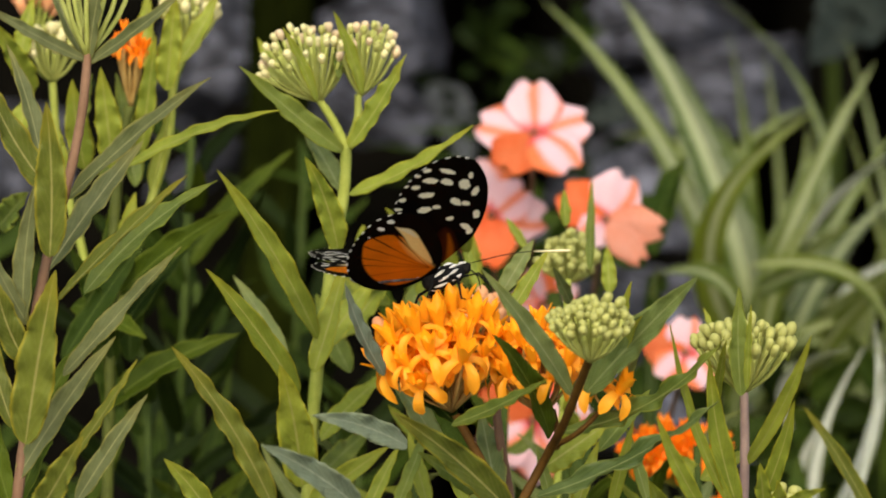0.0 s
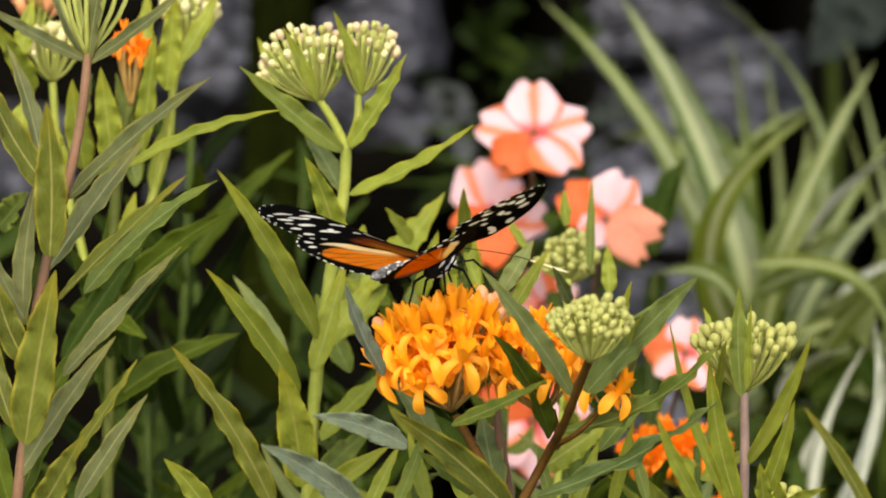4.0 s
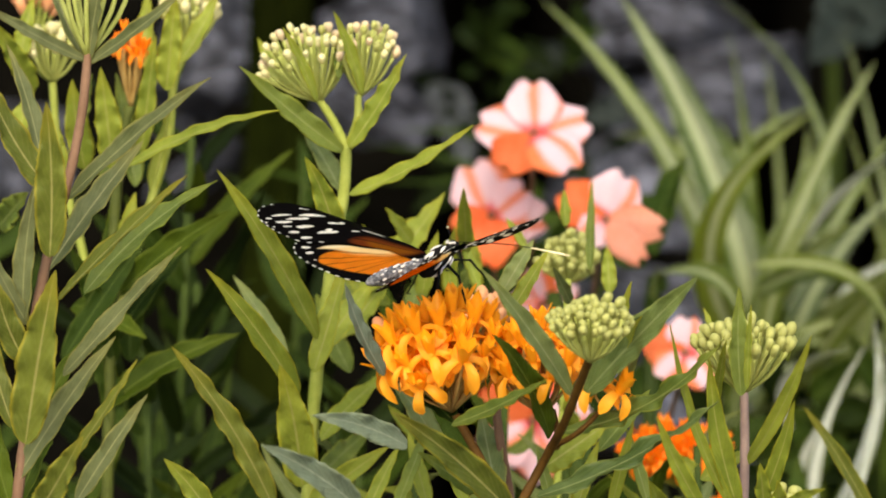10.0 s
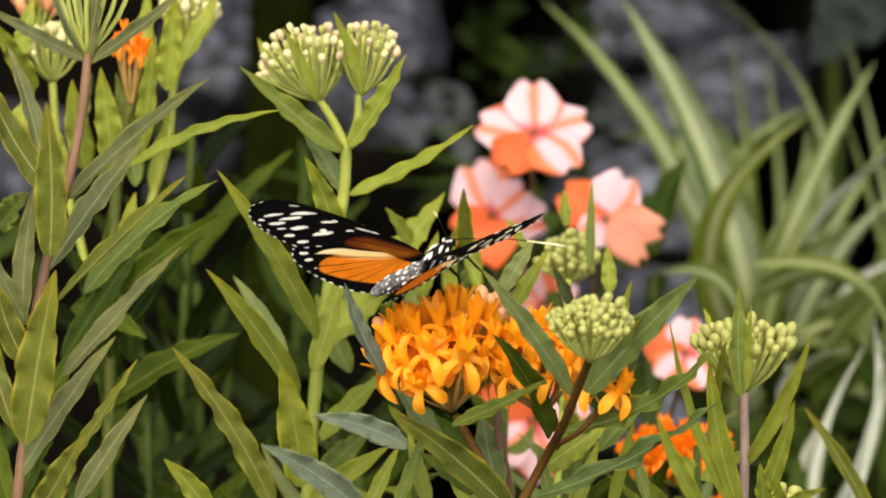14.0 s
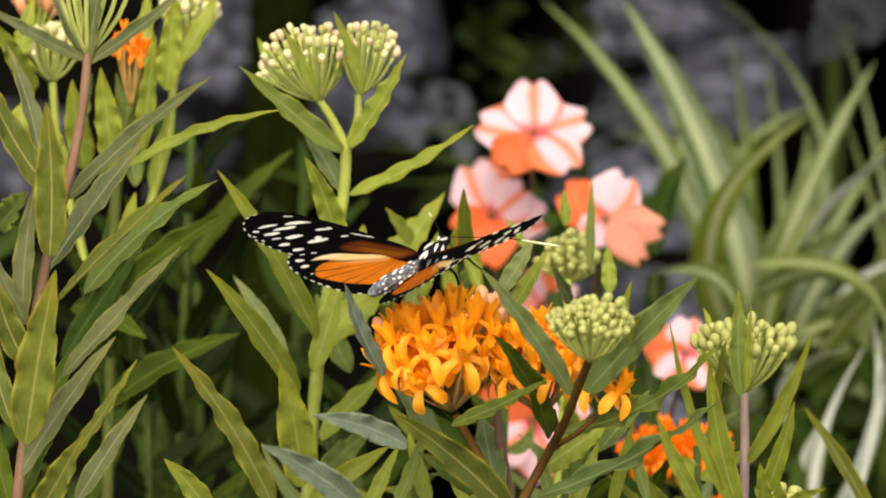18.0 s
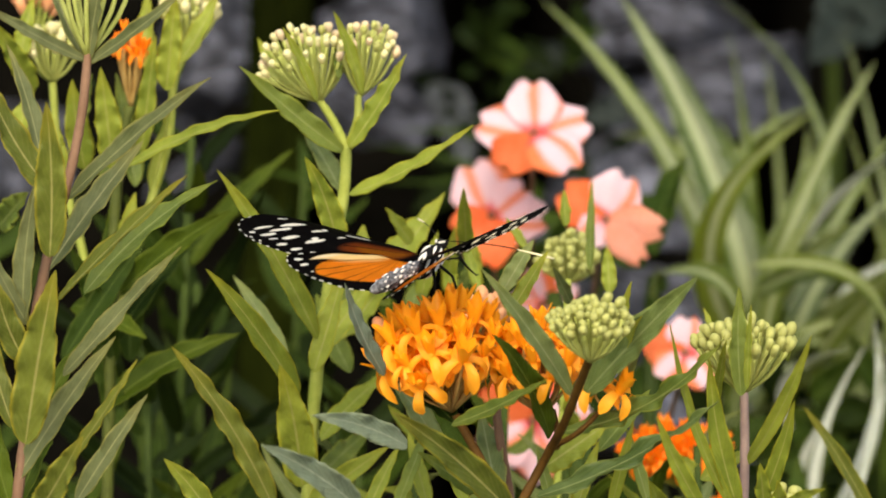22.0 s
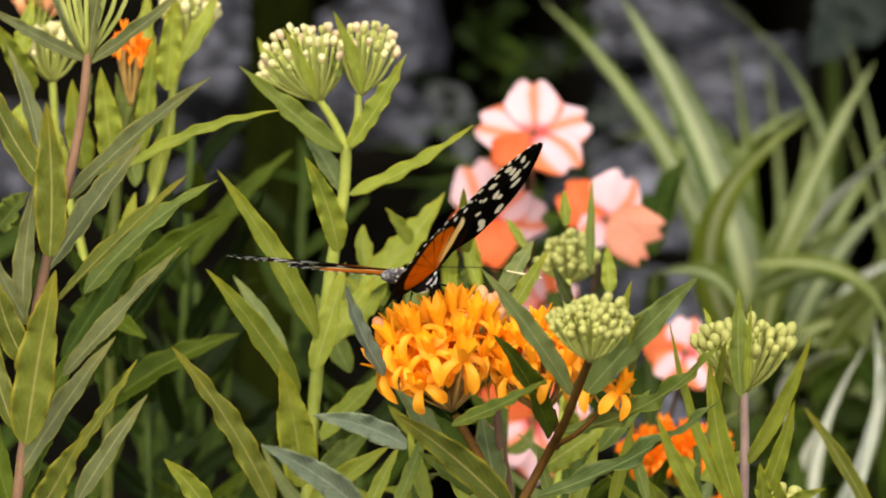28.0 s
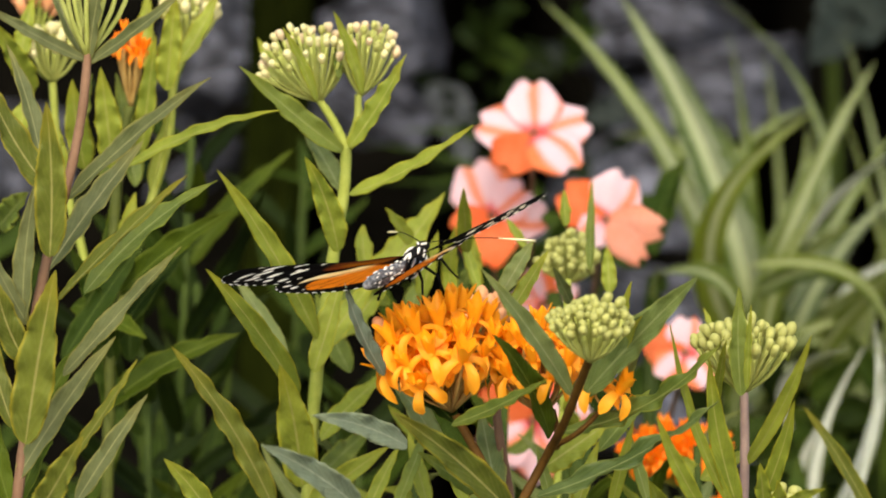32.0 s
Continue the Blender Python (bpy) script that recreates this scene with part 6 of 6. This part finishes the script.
    left = [
        (0, pose(0, 0.0011, 0.0007, 30.9)),
        (0.5, pose(0, 0.0011, 0.0007, 31.2)),
        (0.8, pose(0, 0.0011, 0.0007, 34.9)),
        (1, pose(0, 0.0011, 0.0007, 30.7)),
        (1.2, pose(0, 0.0011, 0.0007, 25.2)),
        (1.5, pose(0, 0.0011, 0.0007, 28.9)),
        (1.8, pose(0, 0.0011, 0.0007, 32.6)),
        (2, pose(0, 0.0011, 0.0007, 35.2)),
        (2.3, pose(0, 0.0011, 0.0007, 32.0)),
        (2.5, pose(0, 0.0011, 0.0007, 28.7)),
        (2.6, pose(0, 0.0011, 0.0007, 30.2)),
        (3, pose(0, 0.0011, 0.0007, 34.0)),
        (3.5, pose(0, 0.0011, 0.0007, 33.3)),
        (5.5, pose(0, 0.0011, 0.0007, 25.1)),
        (6, pose(0, 0.0011, 0.0007, 26.1)),
        (6.5, pose(0, 0.0011, 0.0007, 21.5)),
        (7, pose(0, 0.0011, 0.0007, 20.0)),
        (7.5, pose(0, 0.0011, 0.0007, 16.9)),
        (8, pose(0, 0.0011, 0.0007, 17.4)),
        (8.5, pose(0, 0.0011, 0.0007, 16.3)),
        (9, pose(0, 0.0011, 0.0007, 14.4)),
        (9.5, pose(0, 0.0011, 0.0007, 11.9)),
        (10, pose(0, 0.0011, 0.0007, 11.1)),
        (10.5, pose(0, 0.0011, 0.0007, 6.7)),
        (11, pose(0, 0.0011, 0.0007, 4.3)),
        (11.5, pose(0, 0.0011, 0.0007, 5.0)),
        (12, pose(0, 0.0011, 0.0007, 8.8)),
        (13, pose(0, 0.0011, 0.0007, 7.7)),
        (13.5, pose(0, 0.0011, 0.0007, 6.6)),
        (14, pose(0, 0.0011, 0.0007, 11.3)),
        (14.5, pose(0, 0.0011, 0.0007, 11.6)),
        (16.5, pose(0, 0.0011, 0.0007, 13.0)),
        (17, pose(0, 0.0011, 0.0007, 12.7)),
        (17.5, pose(0, 0.0011, 0.0007, 10.9)),
        (18, pose(0, 0.0011, 0.0007, 10.2)),
        (18.5, pose(0, 0.0011, 0.0007, 11.7)),
        (19, pose(0, 0.0011, 0.0007, 13.4)),
        (20, pose(0, 0.0011, 0.0007, 11.2)),
        (20.5, pose(0, 0.0011, 0.0007, 9.1)),
        (21, pose(0, 0.0011, 0.0007, 8.7)),
        (21.5, pose(0, 0.0011, 0.0007, 6.8)),
        (22, pose(0, 0.0011, 0.0007, 7.7)),
        (22.5, pose(0, 0.0011, 0.0007, 6.8)),
        (23, pose(0, 0.0011, 0.0007, 6.0)),
        (23.5, pose(0, 0.0011, 0.0007, 5.5)),
        (24, pose(0, 0.0011, 0.0007, 5.0)),
        (24.5, pose(0, 0.0011, 0.0007, 3.0)),
        (25, pose(0, 0.0011, 0.0007, 1.9)),
        (25.2, pose(0, 0.0011, 0.0007, 2.2)),
        (25.4, pose(0, 0.0011, 0.0007, 2.8)),
        (27.5, pose(0, 0.0011, 0.0007, 5.1)),
        (27.7, pose(0, 0.0011, 0.0007, 2.7)),
        (28, pose(0, 0.0011, 0.0007, -1.3)),
        (28.5, pose(0, 0.0011, 0.0007, -3.4)),
        (29, pose(0, 0.0011, 0.0007, -3.0)),
        (29.5, pose(0, 0.0011, 0.0007, -3.0)),
        (30, pose(0, 0.0011, 0.0007, -3.0)),
        (30.3, pose(0, 0.0011, 0.0007, -3.2)),
        (30.45, pose(0, 0.0011, 0.0007, -2.6)),
        (30.6, pose(0, 0.0011, 0.0007, -0.7)),
        (31, pose(0, 0.0011, 0.0007, -6.7)),
        (31.5, pose(0, 0.0011, 0.0007, -6.3)),
        (32, pose(0, 0.0011, 0.0007, -7.2)),
    ]
    right = [
        (0, pose(0, -0.0011, 0.0007, -12.1)),
        (0.5, pose(0, -0.0011, 0.0007, -9.1)),
        (0.8, pose(0, -0.0011, 0.0007, -11.6)),
        (1, pose(0, -0.0011, 0.0007, -6.5)),
        (1.2, pose(0, -0.0011, 0.0007, -1.9)),
        (1.5, pose(0, -0.0011, 0.0007, 2.9)),
        (1.8, pose(0, -0.0011, 0.0007, -3.3)),
        (2, pose(0, -0.0011, 0.0007, -9.8)),
        (2.3, pose(0, -0.0011, 0.0007, -9.2)),
        (2.5, pose(0, -0.0011, 0.0007, -5.2)),
        (2.6, pose(0, -0.0011, 0.0007, -0.1)),
        (3, pose(0, -0.0011, 0.0007, -4.8)),
        (3.5, pose(0, -0.0011, 0.0007, -13.3)),
        (5.5, pose(0, -0.0011, 0.0007, -3.1)),
        (6, pose(0, -0.0011, 0.0007, -6.5)),
        (6.5, pose(0, -0.0011, 0.0007, -13.8)),
        (7, pose(0, -0.0011, 0.0007, -15.3)),
        (7.5, pose(0, -0.0011, 0.0007, -15.5)),
        (8, pose(0, -0.0011, 0.0007, -18.8)),
        (8.5, pose(0, -0.0011, 0.0007, -18.0)),
        (9, pose(0, -0.0011, 0.0007, -20.5)),
        (9.5, pose(0, -0.0011, 0.0007, -23.0)),
        (10, pose(0, -0.0011, 0.0007, -23.3)),
        (10.5, pose(0, -0.0011, 0.0007, -28.1)),
        (11, pose(0, -0.0011, 0.0007, -27.7)),
        (11.5, pose(0, -0.0011, 0.0007, -30.5)),
        (12, pose(0, -0.0011, 0.0007, -39.3)),
        (13, pose(0, -0.0011, 0.0007, -33.3)),
        (13.5, pose(0, -0.0011, 0.0007, -26.1)),
        (14, pose(0, -0.0011, 0.0007, -29.3)),
        (14.5, pose(0, -0.0011, 0.0007, -30.1)),
        (16.5, pose(0, -0.0011, 0.0007, -24.5)),
        (17, pose(0, -0.0011, 0.0007, -22.9)),
        (17.5, pose(0, -0.0011, 0.0007, -23.5)),
        (18, pose(0, -0.0011, 0.0007, -24.7)),
        (18.5, pose(0, -0.0011, 0.0007, -25.7)),
        (19, pose(0, -0.0011, 0.0007, -27.1)),
        (20, pose(0, -0.0011, 0.0007, -26.4)),
        (20.5, pose(0, -0.0011, 0.0007, -26.8)),
        (21, pose(0, -0.0011, 0.0007, -29.1)),
        (21.5, pose(0, -0.0011, 0.0007, -29.0)),
        (22, pose(0, -0.0011, 0.0007, -29.2)),
        (22.5, pose(0, -0.0011, 0.0007, -31.0)),
        (23, pose(0, -0.0011, 0.0007, -35.2)),
        (23.5, pose(0, -0.0011, 0.0007, -34.7)),
        (24, pose(0, -0.0011, 0.0007, -38.2)),
        (24.5, pose(0, -0.0011, 0.0007, -40.3)),
        (25, pose(0, -0.0011, 0.0007, -41.6)),
        (25.2, pose(0, -0.0011, 0.0007, -41.5)),
        (25.4, pose(0, -0.0011, 0.0007, -42.5)),
        (27.5, pose(0, -0.0011, 0.0007, -55.5)),
        (27.7, pose(0, -0.0011, 0.0007, -53.0)),
        (28, pose(0, -0.0011, 0.0007, -49.5)),
        (28.5, pose(0, -0.0011, 0.0007, -46.0)),
        (29, pose(0, -0.0011, 0.0007, -47.1)),
        (29.5, pose(0, -0.0011, 0.0007, -46.3)),
        (30, pose(0, -0.0011, 0.0007, -47.7)),
        (30.3, pose(0, -0.0011, 0.0007, -45.5)),
        (30.45, pose(0, -0.0011, 0.0007, -45.0)),
        (30.6, pose(0, -0.0011, 0.0007, -38.6)),
        (31, pose(0, -0.0011, 0.0007, -38.4)),
        (31.5, pose(0, -0.0011, 0.0007, -31.6)),
        (32, pose(0, -0.0011, 0.0007, -27.9)),
    ]
    low = [
        (0, pose(0, -0.0011, 0.0007, -12.1)),
        (0.5, pose(0, -0.0011, 0.0007, -9.1)),
        (0.8, pose(0, -0.0011, 0.0007, -11.6)),
        (1, pose(0, -0.0011, 0.0007, -6.5)),
        (1.2, pose(0, -0.0011, 0.0007, -1.9)),
        (1.5, pose(0, -0.0011, 0.0007, 2.9)),
        (1.8, pose(0, -0.0011, 0.0007, -3.3)),
        (2, pose(0, -0.0011, 0.0007, -9.8)),
        (2.3, pose(0, -0.0011, 0.0007, -9.2)),
        (2.5, pose(0, -0.0011, 0.0007, -5.2)),
        (2.6, pose(0, -0.0011, 0.0007, -0.1)),
        (3, pose(0, -0.0011, 0.0007, -4.8)),
        (3.5, pose(0, -0.0011, 0.0007, -13.3)),
        (5.5, pose(0, -0.0011, 0.0007, -4.6)),
        (6, pose(0, -0.0011, 0.0007, -9.5)),
        (6.5, pose(0, -0.0011, 0.0007, -18.8)),
        (7, pose(0, -0.0011, 0.0007, -22.3)),
        (7.5, pose(0, -0.0011, 0.0007, -22.5)),
        (8, pose(0, -0.0011, 0.0007, -25.8)),
        (8.5, pose(0, -0.0011, 0.0007, -25.0)),
        (9, pose(0, -0.0011, 0.0007, -27.5)),
        (9.5, pose(0, -0.0011, 0.0007, -30.0)),
        (10, pose(0, -0.0011, 0.0007, -30.3)),
        (10.5, pose(0, -0.0011, 0.0007, -35.1)),
        (11, pose(0, -0.0011, 0.0007, -34.7)),
        (11.5, pose(0, -0.0011, 0.0007, -37.5)),
        (12, pose(0, -0.0011, 0.0007, -46.3)),
        (13, pose(0, -0.0011, 0.0007, -40.3)),
        (13.5, pose(0, -0.0011, 0.0007, -31.6)),
        (14, pose(0, -0.0011, 0.0007, -33.3)),
        (14.5, pose(0, -0.0011, 0.0007, -34.1)),
        (16.5, pose(0, -0.0011, 0.0007, -28.5)),
        (17, pose(0, -0.0011, 0.0007, -26.9)),
        (17.5, pose(0, -0.0011, 0.0007, -27.5)),
        (18, pose(0, -0.0011, 0.0007, -28.7)),
        (18.5, pose(0, -0.0011, 0.0007, -29.7)),
        (19, pose(0, -0.0011, 0.0007, -31.1)),
        (20, pose(0, -0.0011, 0.0007, -32.4)),
        (20.5, pose(0, -0.0011, 0.0007, -33.8)),
        (21, pose(0, -0.0011, 0.0007, -36.1)),
        (21.5, pose(0, -0.0011, 0.0007, -36.0)),
        (22, pose(0, -0.0011, 0.0007, -36.2)),
        (22.5, pose(0, -0.0011, 0.0007, -38.0)),
        (23, pose(0, -0.0011, 0.0007, -42.2)),
        (23.5, pose(0, -0.0011, 0.0007, -41.7)),
        (24, pose(0, -0.0011, 0.0007, -45.2)),
        (24.5, pose(0, -0.0011, 0.0007, -47.3)),
        (25, pose(0, -0.0011, 0.0007, -48.6)),
        (25.2, pose(0, -0.0011, 0.0007, -48.5)),
        (25.4, pose(0, -0.0011, 0.0007, -49.5)),
        (27.5, pose(0, -0.0011, 0.0007, -58.5)),
        (27.7, pose(0, -0.0011, 0.0007, -55.9)),
        (28, pose(0, -0.0011, 0.0007, -52.3)),
        (28.5, pose(0, -0.0011, 0.0007, -48.7)),
        (29, pose(0, -0.0011, 0.0007, -49.6)),
        (29.5, pose(0, -0.0011, 0.0007, -48.6)),
        (30, pose(0, -0.0011, 0.0007, -49.8)),
        (30.3, pose(0, -0.0011, 0.0007, -47.5)),
        (30.45, pose(0, -0.0011, 0.0007, -47.2)),
        (30.6, pose(0, -0.0011, 0.0007, -41.5)),
        (31, pose(0, -0.0011, 0.0007, -42.4)),
        (31.5, pose(0, -0.0011, 0.0007, -35.6)),
        (32, pose(0, -0.0011, 0.0007, -31.9)),
    ]
    for (hind, fore), rows, under in zip(wings, (left, right), (left, low)):
        drop = -0.0004 if rows is left else -0.0021
        walk(hind, [(t, m @ pose(0, 0, drop)) for t, m in under])
        walk(fore, rows)
    ant, base, axis = feelers[0]
    swing = ((0, 0), (2, -3), (2.6, -12), (3.5, -16), (5.5, -10), (6.5, -8), (7.5, -4), (9, 0), (12, 3), (16.5, 0), (20, -4), (25, 0), (27.5, 12), (30.4, 10), (31, 7), (32, 6))
    walk(ant, [(t, Matrix.Translation(base) @ Matrix.Rotation(radians(a), 4, axis) @ Matrix.Translation(-base)) for t, a in swing])


motions()
